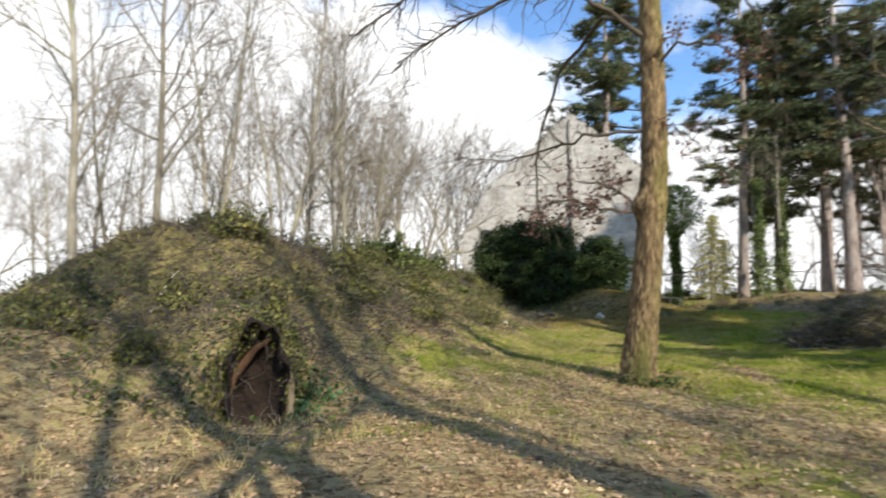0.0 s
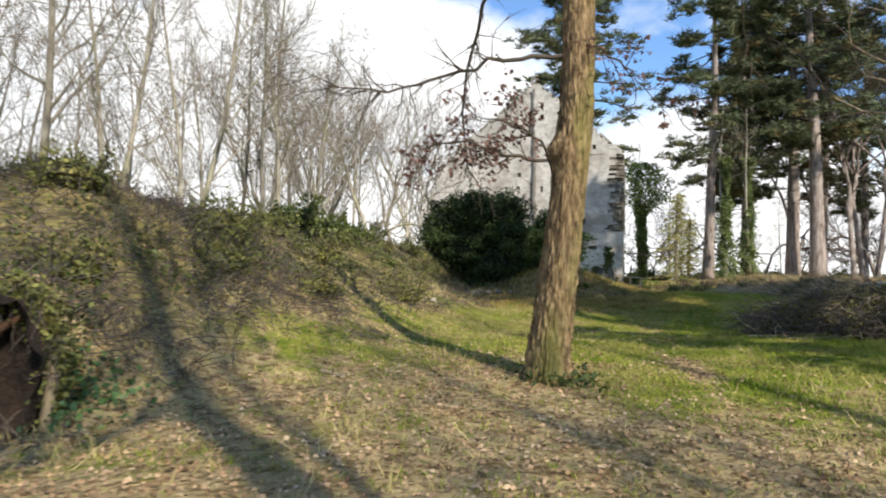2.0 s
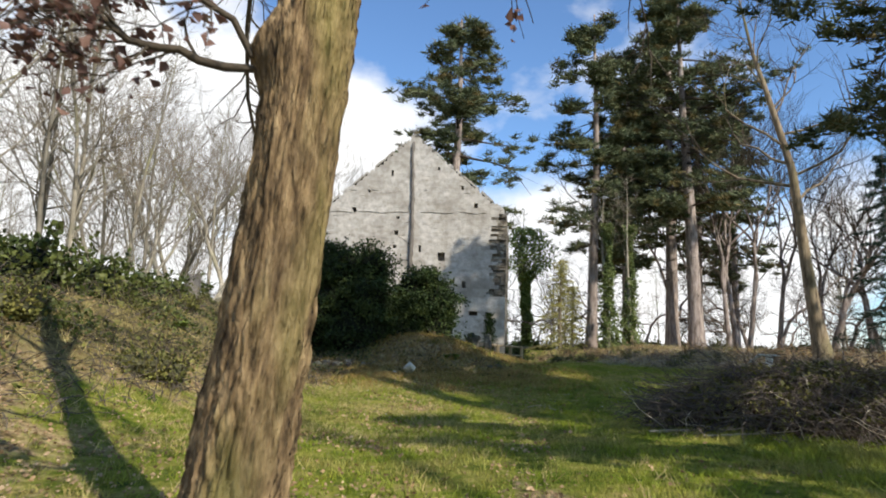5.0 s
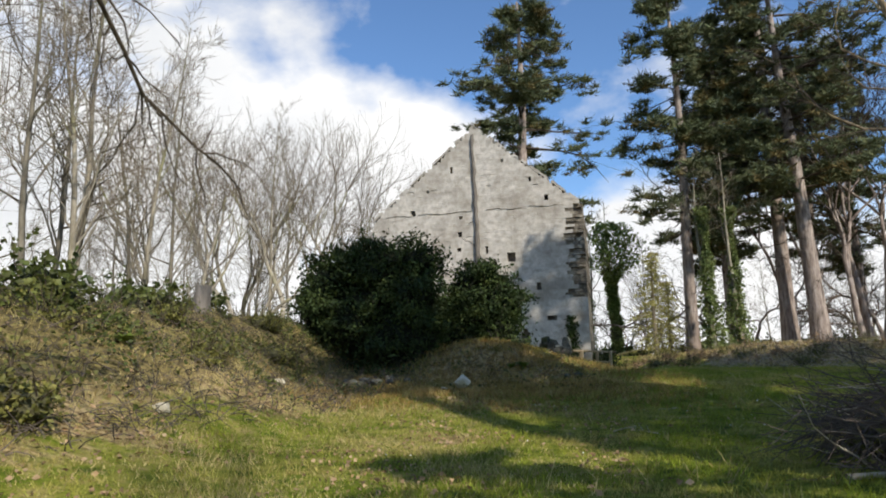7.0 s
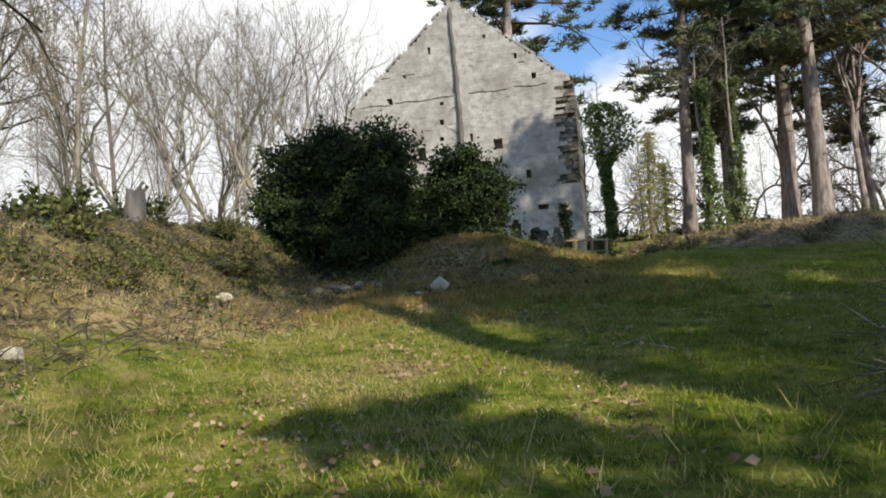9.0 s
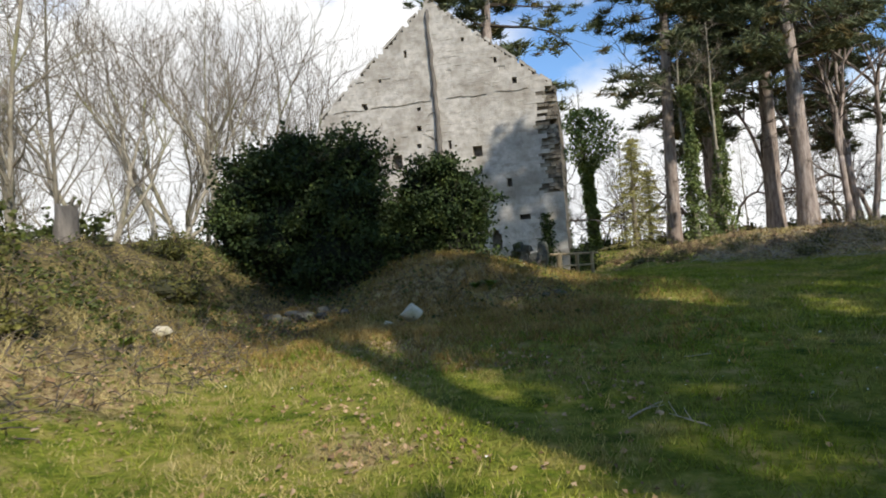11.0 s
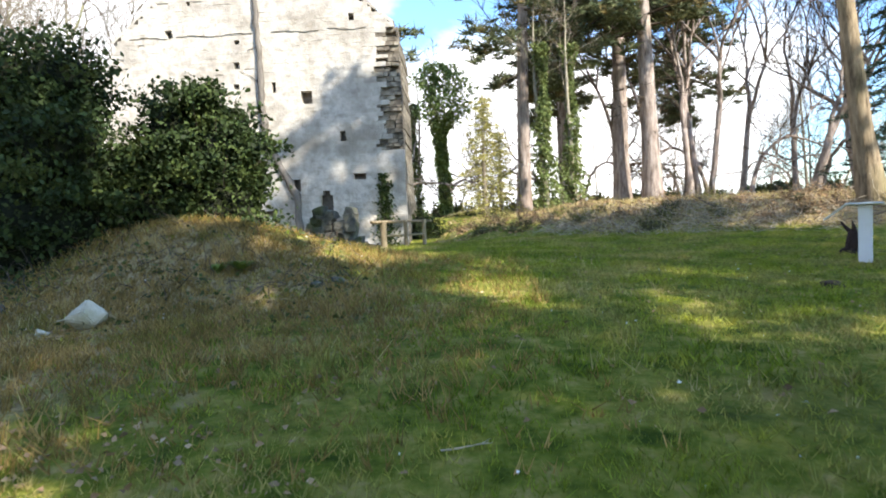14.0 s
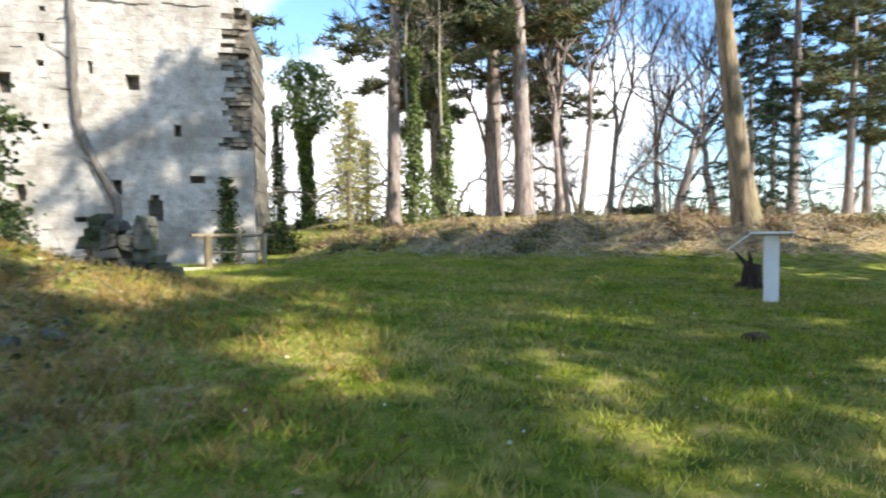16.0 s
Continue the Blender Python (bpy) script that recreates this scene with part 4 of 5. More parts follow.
    bough("bough", (0.1, 0, 5.9), [(-0.8, -0.5, 6.6), (-1.8, -0.9, 6.5), (-2.9, -1.2, 5.9), (-3.7, -1.5, 5.3)], 0.07, 50, 0)
    bough("bough", (0.1, 0, 6.8), [(-1.2, -0.3, 7.6), (-2.6, -0.5, 7.5), (-4.0, -0.6, 6.9), (-4.8, -0.8, 6.2)], 0.08, 60, 0)
    bough("bough", (0.2, 0, 5.2), [(0.7, -0.1, 5.6), (1.3, -0.2, 5.5), (1.8, -0.3, 5.1)], 0.05, 18, 5)
    bough("bough", (0.2, 0, 4.0), [(0.6, 0.0, 4.3), (1.0, 0.0, 4.0), (1.3, 0.1, 3.6)], 0.03, 12, 4)
    bough("bough", (0.2, 0.1, 8.0), [(1.5, 0.2, 9.2), (2.8, 0.3, 9.6), (4.2, 0.2, 9.0)], 0.08, 30, 0)
    bough("bough", (0.2, 0.1, 9.0), [(-1.0, 1.2, 10.4), (-1.9, 2.6, 10.8), (-2.6, 3.8, 10.2)], 0.08, 30, 0)
    bough("bough", (0.2, 0.1, 6.2), [(-0.6, 1.6, 7.0), (-1.8, 3.4, 6.6), (-2.6, 5.0, 5.3), (-2.9, 6.6, 4.0), (-2.6, 8.0, 3.3)], 0.08, 44, 0)
    bough("bough", (0.2, 0.1, 7.2), [(0.9, 1.6, 8.2), (2.0, 3.4, 8.2), (2.9, 5.0, 7.2), (3.3, 6.2, 5.9)], 0.07, 36, 0)
    c = np.random.normal(0, 1, (260, 3)) * np.array([[0.28, 0.2, 0.09]]) + np.array([[0.25, -0.25, 0.12]])
    u, v = leaf_axes(260, 0.085)
    part("ivy", cards("ivy", c, u, v), M_IVY, oak, "small ivy leaves round the foot")
    return oak


build_oak()

# ---- pines and other trees beyond the lawn ----
tall_a = bare_tree(random.Random(71), 19, 0.165, "tall slender bare tree with pale bark", clear=0.25, limbs=22)
tall_b = bare_tree(random.Random(72), 21, 0.17, "bare tree with several stems and pale bark", stems=2, clear=0.22, limbs=15)
tall_c = bare_tree(random.Random(73), 16, 0.16, "slim bare tree in the wood", clear=0.22, limbs=20)
tall_d = branching_tree(random.Random(74), 13, 0.15, "young bare tree with a twiggy head", 0.22, 30, 0.15, 7)
rnd = random.Random(7)
pine_a = pine_tree(rnd, 36, 0.6, "tall pine with a straight grey-brown trunk and high dark crown", 0.36, 6.0, 50, hang=0.08)
pine_b = pine_tree(rnd, 33, 0.5, "slender pine with thin dead branches below its crown", 0.28, 5.2, 50, hang=0.15)
pine_c = pine_tree(rnd, 34, 0.66, "heavy pine with a broad dark green crown", 0.36, 7.6, 56, hang=0.1, per=17)
settle(pine_b, 7.1, 68.5, 20)
settle(pine_a, 14.7, 70.2, 80)
settle(pine_c, 16.2, 67.7, 200)
place(pine_c, -5.0, 61.5, 140, 0.9)
place(pine_b, 11.0, 72.5, 130, 0.95)
place(pine_b, 35.6, 66.0, 60, 0.8)
place(pine_b, 40.6, 66.5, 10, 0.66)
place(pine_b, 44.2, 68.5, 290, 0.64)
place(pine_a, 9.0, 20.7, 30, 0.68)
# mostly unseen pines beside the path, added to throw shade on lawn and gable
for ob, x, y, turn, s in ((pine_a, 17.5, 21.5, 0, 0.62), (pine_b, 22, 25.5, 47, 0.72), (pine_b, 15.9, 13.6, 94, 0.72), (pine_c, 11.5, 16.9, 20, 0.42), (pine_c, 8.5, 12.0, 75, 0.31), (pine_b, 13.4, 19.9, 70, 0.46), (pine_a, 26, 18.0, 141, 0.75), (pine_b, 19.5, 30.0, 188, 0.62),
                          (pine_c, 17.8, 35.0, 235, 0.84), (pine_a, 25, 31.5, 282, 0.7)):
    place(ob, x, y, turn, s)

M_TANBARK = material("tan_bark", [(0.09, 0.068, 0.045), (0.24, 0.185, 0.12), (0.36, 0.285, 0.19)], 6, 0.95, 0.9, 16, (1, 1, 0.22), second=((0.16, 0.15, 0.06), 0.8, 0.5, 0.75))
# large leaning tree on the bank, with a broken bough
big_leaner = bare_tree(random.Random(31), 24, 0.41, "large leaning pine with bare lower boughs on the bank", M_TANBARK, M_DARKTWIG, tip=(-0.085, -0.02, 1), clear=0.35, limbs=18, forked=True, name="leaning_tree")
settle(big_leaner, 16.6, 44.5, 0)

M_FARIVY = material("sunlit_ivy", [(0.10, 0.15, 0.04), (0.20, 0.27, 0.08), (0.32, 0.38, 0.14)], 1.5, 0.5, 0, island=0.4, translucent=0.3)
M_YEWGREEN = material("yellow_green_needles", [(0.26, 0.25, 0.07), (0.46, 0.41, 0.14)], 1.5, 0.7, 0, island=0.4, translucent=0.3)
ivy_one = ivy_tree(random.Random(41), 15, 0.25, "tree sheathed in bright green ivy with a bushy head", 0.85, 1.35, True)
settle(ivy_one, 1.2, 75.5)
for c in ivy_one.children:
    if c.name.startswith("ivy"):
        c.data.materials[0] = M_FARIVY
ivy_two = ivy_tree(random.Random(42), 19, 0.28, "tall tree sheathed in dark ivy", 0.7, 1.0)
M_OLDIVY = material("old_ivy", [(0.07, 0.10, 0.03), (0.16, 0.20, 0.065), (0.28, 0.31, 0.12)], 1.5, 0.5, 0, island=0.45, translucent=0.3)
for c in ivy_two.children:
    if c.name.startswith("ivy"):
        c.data.materials[0] = M_OLDIVY
settle(ivy_two, 8.1, 64.0, 0, 0.82)
place(ivy_two, 10.0, 64.5, 90, 0.80)
place(ivy_two, -1.5, 82.0, 200, 0.8)
forked = branching_tree(random.Random(51), 11, 0.2, "crooked bare tree on the skyline", 0.3, 44, 0.24, 6, M_PINE, M_DARKTWIG)
oaky = branching_tree(random.Random(61), 14, 0.36, "old crooked bare tree with heavy limbs", 0.3, 31, 0.14, 7, M_PINE, M_DARKTWIG)
settle(oaky, 33.0, 71.0)
sky_tree = branching_tree(random.Random(52), 18, 0.26, "upright bare tree with spreading branches on the skyline", 0.3, 27, 0.12, 7, M_PINE, M_DARKTWIG)
settle(sky_tree, 19.3, 69.0)
place(sky_tree, 20.6, 71.0, 60, 1.1)
for i, (x, y, k) in enumerate([(17.2, 73.0, 1.0), (22.3, 72.5, 1.05), (25.8, 75.0, 1.1), (29.0, 73.0, 1.0), (31.5, 69.5, 0.9), (12.6, 78.0, 1.1), (16.0, 77.0, 1.0)]):
    place(sky_tree, x, y, 150 + 57 * i, k)
for i, (x, y, k) in enumerate([(19.2, 79.0, 0.9), (24.0, 82.0, 0.85), (12.8, 84.0, 0.95)]):
    place(pine_b, x, y, 40 + 80 * i, k)
settle(forked, 23.6, 68.5)
place(oaky, 27.2, 67.1, 120, 1.0)
place(forked, 5.0, 80.0, 10, 0.9)
place(forked, -0.9, 68.0, 100, 0.9)
place(forked, 32.0, 75.0, 310, 1.1)
place(forked, 22.5, 74.0, 170, 1.0)
place(forked, 17.0, 78.0, 70, 1.1)
for i in range(34):
    place((forked, tall_d, tall_c)[i % 3], 0 + i * 1.9 + rnd.uniform(-1.5, 1.5), 88 + rnd.uniform(-6, 25) - 0.25 * i, 37 * i, rnd.uniform(0.7, 1.05))
# low scrub and hedge line along the far side
for i in range(26):
    x = -2 + i * 1.9 + rnd.uniform(-0.8, 0.8)
    y = 84 - 0.35 * i + rnd.uniform(-4, 4)
    h = rnd.uniform(0.4, 0.8)
    z = float(terrain(x, y))
    shrub = big_bush("hedge_shrub", [(x, y, z + h * 0.5, h * 1.6, h, h), (x + h, y, z + h * 0.3, h * 1.4, h, h * 0.7)], 700, 0.22, "low olive shrub along the far hedge", 200 + i, 10)
    tagged(shrub, group="far hedge")
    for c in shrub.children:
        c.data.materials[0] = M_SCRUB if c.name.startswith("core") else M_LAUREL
spruce = spruce_tree(random.Random(61), 17, "dark conifer with drooping boughs", 4.8)
settle(spruce, 29.5, 62.0)
place(spruce, 27.5, 43.7, 70, 0.9)
place(spruce, 31.5, 47.5, 150, 1.0)
place(spruce, 34.0, 66.0, 200, 0.9)
small_conifer = spruce_tree(random.Random(62), 9, "small yellow-green conifer beyond the lawn", 3.4, thick=7)
for c in small_conifer.children:
    c.data.materials[0] = M_YEWGREEN if c.name.startswith("foliage") else M_TWIG
settle(small_conifer, 4.1, 65.0, 0, 0.95)
place(small_conifer, 5.3, 67.0, 50, 0.7)

# ---- the bare wood behind the ridge ----
settle(tall_a, -17.3, 19.0, 0, 1.1)
settle(tall_b, -13.9, 21.7, 40, 0.8)
settle(tall_c, -16.9, 15.7, 0, 1.1)
settle(tall_d, -16.0, 41.0)
for i, (x, y, s) in enumerate([(-24, 56, 1.1), (-21.5, 63, 1.1), (-29, 84, 1.1), (-26, 80, 1.1), (-23.5, 88, 1.15), (-20, 74, 1.0), (-27.5, 66, 1.1)]):
    place((tall_a, tall_d, tall_c)[i % 3], x, y, 77 * i, s)
for i, (x, y, s) in enumerate([(-19.5, 11.2, 0.9), (-20.3, 12.4, 1.0), (-15.6, 20.6, 0.85), (-18.6, 24.0, 0.8), (-19.5, 33.0, 0.9)]):
    place((tall_c, tall_a, tall_b)[i % 3], x, y, 61 * i, s)
place(tall_c, -21.5, 10.5, 110, 0.95)
place(tall_a, -23.0, 13.0, 200, 0.9)
place(tall_b, -24.5, 24.0, 300, 0.8)
place(tall_c, -15.8, 25.5, 50, 0.7)
spreader = branching_tree(random.Random(76), 17.5, 0.24, "bare tree with an upright spreading head in the wood", 0.27, 27, 0.13, 7)
settle(spreader, -24.9, 51.0)
for i, (x, y, s) in enumerate([(-22.2, 55.2, 1.05), (-26.0, 56.5, 1.0), (-22.8, 64.0, 1.05), (-21.4, 68.5, 1.0), (-24.2, 45.7, 0.9), (-20.5, 60.0, 0.95), (-27.5, 49.5, 0.95), (-19.2, 66.0, 0.9), (-29.0, 61.0, 1.05), (-18.5, 72.0, 0.95)]):
    place(spreader, x, y, 67 * i, s)
for i, (x, y, s) in enumerate([(-14.9, 29.5, 0.95), (-14.2, 27.2, 0.8), (-15.0, 32.4, 0.85), (-16.5, 30.8, 0.95), (-17.5, 35.0, 0.85)]):
    place((tall_c, tall_a)[i % 2], x, y, 97 * i, s)
wood = random.Random(75)
spots = [(-17.3, 19.0), (-13.9, 21.7), (-16.9, 15.7)]
while len(spots) < 46:
    d, a = wood.uniform(24, 85), radians(wood.uniform(5, 66))
    x, y = -d * math.sin(a) - 3, d * math.cos(a) + 6
    if x < -15.5 and (y < 50 or y > 62 or x < -24) and all((x - p) ** 2 + (y - q) ** 2 > 5 for p, q in spots):
        spots.append((x, y))
for i, (x, y) in enumerate(spots[3:]):
    far = math.hypot(x, y - 5) > 52
    place((tall_d, tall_c, tall_d, tall_a)[i % 4], x, y, wood.uniform(0, 360), wood.uniform(0.85, 1.1) if far else wood.uniform(0.45, 0.8))

straight = bare_tree(random.Random(77), 26, 0.40, "tall straight bare tree with a long clear trunk", M_PINE, M_DARKTWIG, clear=0.72, lean=0.0, limbs=10)
settle(straight, 16.5, -4.5)
crook = branching_tree(random.Random(79), 23, 0.42, "bare tree with a thick trunk and few heavy boughs", 0.55, 32, 0.07, 4, M_PINE, M_DARKTWIG, head=0.45)
settle(crook, 21.5, 9.0)
# trees behind and beside the start, whose shadows fall across the slope
for x, y, ob, s in ((7.18, 0.1, straight, 1.0), (5.95, -1.05, straight, 0.85), (4.3, -2.6, tall_c, 1.3), (2.6, -2.6, tall_d, 1.2), (9.0, -2.0, tall_c, 1.2), (10.0, 13.6, crook, 1.0), (12.5, -1.5, tall_a, 1.0), (3.4, -6.0, tall_b, 1.0), (-6, -8, tall_c, 1.1), (-12, -4, tall_a, 1.0)):
    place(ob, x, y, 33 * x, s)


# ---- small things ----
def rock(name, x, y, size, label, mat, seed, sink=0.3, turn=0.0, category="stone"):
    rnd = random.Random(seed)
    bm = bmesh.new()
    for _ in range(15):
        d = Vector((rnd.gauss(0, 1), rnd.gauss(0, 1), rnd.gauss(0, 1))).normalized()
        m = max(abs(d.x), abs(d.y), abs(d.z)) ** 0.6
        bm.verts.new((d.x / m * size[0], d.y / m * size[1], d.z / m * size[2]))
    hull = bmesh.ops.convex_hull(bm, input=bm.verts[:])
    bmesh.ops.delete(bm, geom=[g for g in hull["geom_interior"] if isinstance(g, bmesh.types.BMVert)], context="VERTS")
    bmesh.ops.bevel(bm, geom=bm.edges[:], offset=min(size) * 0.07, segments=2, affect="EDGES")
    me = bpy.data.meshes.new(name)
    bm.to_mesh(me)
    bm.free()
    me.materials.append(mat)
    ob = tagged(new(name, me), label, category)
    gx0, gy0, gz0 = foot(x, y)
    ob.matrix_basis = pose(gx0, gy0, gz0 + size[2] * (1 - 2 * sink), 0, 0, turn)
    return ob


rock("boulder", -2.8, 30.5, (0.30, 0.25, 0.24), "pale angular limestone block half sunk in grass", M_WHITESTONE, 1, 0.22, 20)
rock("stone", -3.15, 30.2, (0.11, 0.09, 0.07), "small pale stone beside the limestone block", M_WHITESTONE, 2, 0.3)
rock("stone", -7.0, 28.2, (0.24, 0.16, 0.12), "pale stone on the slope", M_WHITESTONE, 3, 0.3, 40)
rock("stone", -4.85, 21.4, (0.14, 0.10, 0.09), "small pale stone on the slope", M_WHITESTONE, 4, 0.3)
for i, (x, y, s) in enumerate([(-6.2, 31.2, 0.2), (-5.9, 31.0, 0.16), (-5.5, 31.3, 0.22), (-5.0, 31.0, 0.18), (-6.6, 31.5, 0.2), (-4.6, 31.3, 0.15), (-6.0, 31.6, 0.18), (-5.2, 31.6, 0.2)]):
    tagged(rock("rubble_stone", x, y, (s, s * 0.8, s * 0.7), "grey rubble stone from the fallen wall", M_DARKSTONE, 30 + i, 0.25, 40 * i), group="fallen rubble under the ivy")

# broken stub of dark masonry beside the lawn
def masonry_stub():
    rnd = random.Random(8)
    ob = thing("masonry_stub", foot(-0.9, 38.7), "broken stub of dark mossy masonry at the lawn's edge", "ruin")

    def hump(x):
        return 1.3 * math.exp(-((x + 0.45) / 0.38) ** 4) + 0.95 * math.exp(-((x - 0.22) / 0.25) ** 4) + 0.4 * math.exp(-((x - 0.5) / 0.35) ** 2)

    x = -1.0
    while x < 1.2:
        w = rnd.uniform(0.2, 0.34)
        z = -0.15
        while z < hump(x + w / 2) - 0.06:
            h = rnd.uniform(0.13, 0.24)
            bm = bmesh.new()
            s = rnd.uniform(-0.06, 0.06)
            box_bm(bm, x + s, x + s + w, -0.3 + rnd.uniform(-0.1, 0.1), 0.35, z - 0.02, z + h, 0.055, rnd)
            bmesh.ops.bevel(bm, geom=bm.edges[:], offset=0.02, segments=1, affect="EDGES")
            part("stone", bm, M_DARKSTONE, ob)
            z += h
        x += w * 0.92
    return ob


masonry_stub()

# low fence across the drop before the gable
def fence():
    rnd = random.Random(9)
    ob = thing("wooden_fence", foot(0.1, 44.2), "short weathered wooden fence of round posts and a rail", "fence")
    for x, y, h, r in ((-0.42, -0.7, 0.92, 0.11), (0.25, 0.3, 0.9, 0.075), (0.85, 1.2, 0.95, 0.075)):
        gz = float(terrain(0.1 + x, 44.2 + y)) - ob.location.z
        part("post", tubes("post", [([(x, y, gz - 0.3), (x, y, gz + h * 0.5), (x + 0.01, y, gz + h - 0.02), (x + 0.01, y, gz + h)], [r, r, r * 0.97, r * 0.85], 12)], False), M_WOOD, ob)
    part("rail", tubes("rail", [([(-0.75, -1.2, 0.93), (0.2, 0.3, 0.9), (1.1, 1.6, 0.86)], [0.055, 0.05, 0.045], 8)]), M_WOOD, ob)
    part("rail", tubes("rail", [([(-0.42, -0.7, 0.45), (0.25, 0.3, 0.42), (0.85, 1.2, 0.4)], [0.04, 0.04, 0.035], 8)]), M_WOOD, ob)
    return ob


fence()
bm = bmesh.new()
box_bm(bm, -0.8, 0.8, -0.12, 0.12, -0.05, 0.09, 0.02)
bmesh.ops.bevel(bm, geom=bm.edges[:], offset=0.02, segments=2, affect="EDGES")
kerb_me = bpy.data.meshes.new("kerb_stone")
bm.to_mesh(kerb_me)
bm.free()
kerb_me.materials.append(M_WHITESTONE)
kerb = tagged(new("kerb_stone", kerb_me), "pale stone slab at the foot of the fence", "stone")
kerb.matrix_basis = pose(*foot(-1.0, 43.3), 0, 0, 15)

# ---- information panel ----
def info_panel():
    ob = thing("information_panel", foot(10.7, 35.75), "white metal lectern with a sloping information panel", "sign")
    turn = Matrix.Rotation(radians(-38), 4, "Z")
    post = bmesh.new()
    box_bm(post, -0.125, 0.125, -0.045, 0.045, -0.3, 1.2)
    bmesh.ops.bevel(post, geom=post.edges[:], offset=0.01, segments=2, affect="EDGES")
    post.transform(turn)
    part("post", post, M_PANEL, ob, "white painted flat post")
    tilt = Matrix.Translation((0, 0, 1.22)) @ turn @ Matrix.Rotation(radians(-4), 4, "X")
    top = bmesh.new()
    box_bm(top, -0.34, 0.34, -0.24, 0.24, -0.012, 0.02)
    bmesh.ops.bevel(top, geom=top.edges[:], offset=0.006, segments=2, affect="EDGES")
    top.transform(tilt)
    part("panel", top, M_PANEL, ob, "white edged flat panel")
    face = bmesh.new()
    box_bm(face, -0.31, 0.31, -0.21, 0.21, 0.021, 0.026)
    face.transform(tilt)
    part("print", face, M_PRINT, ob, "printed face with faded text")
    wing = bmesh.new()
    box_bm(wing, -0.5, 0.0, -0.2, 0.2, -0.01, 0.01)
    bmesh.ops.bevel(wing, geom=wing.edges[:], offset=0.005, segments=1, affect="EDGES")
    wing.transform(Matrix.Translation((0, 0, 1.22)) @ turn @ Matrix.Translation((-0.34, 0, 0.0)) @ Matrix.Rotation(radians(-38), 4, "Y"))
    part("wing", wing, M_PANEL, ob, "sloping side leaf of the panel")
    return ob


info_panel()


M_CHARWOOD = material("dark_rotten_wood", [(0.018, 0.012, 0.010), (0.06, 0.04, 0.032)], 5, 0.95, 1.0, 18, (1, 1, 0.3))


def stump(x, y, h, r, label, seed, mat):
    rnd = random.Random(seed)
    ob = thing("tree_stump", foot(x, y), label, "stump")
    lines = [([(0, 0, -0.2), (0.02, 0, h * 0.5), (0.05, 0.02, h)], [r * 1.25, r, r * 0.85], 10)]
    for i in range(6):
        a = i * 1.05 + rnd.uniform(-0.3, 0.3)
        lines.append(([(0, 0, h * 0.25), (math.cos(a) * r * 1.3, math.sin(a) * r * 1.3, 0.05), (math.cos(a) * r * 2.2, math.sin(a) * r * 2.2, -0.1)], [r * 0.4, r * 0.3, r * 0.12], 6))
    for i in range(4):
        lines.append((wander(rnd, (0, 0, h * 0.8), (rnd.gauss(0, 0.6), rnd.gauss(0, 0.6), 1), rnd.uniform(0.2, 0.6), 3, 0.15), taper(r * 0.4, r * 0.1, 4), 6))
    part("wood", tubes("wood", lines), mat, ob)
    return ob


stump(11.5, 37.4, 0.5, 0.2, "dark rotten stump behind the information panel", 12, M_CHARWOOD)
stump(-10.4, 29.7, 1.0, 0.26, "dark broken stump on the crest of the ridge", 13, M_WOOD_DARK)

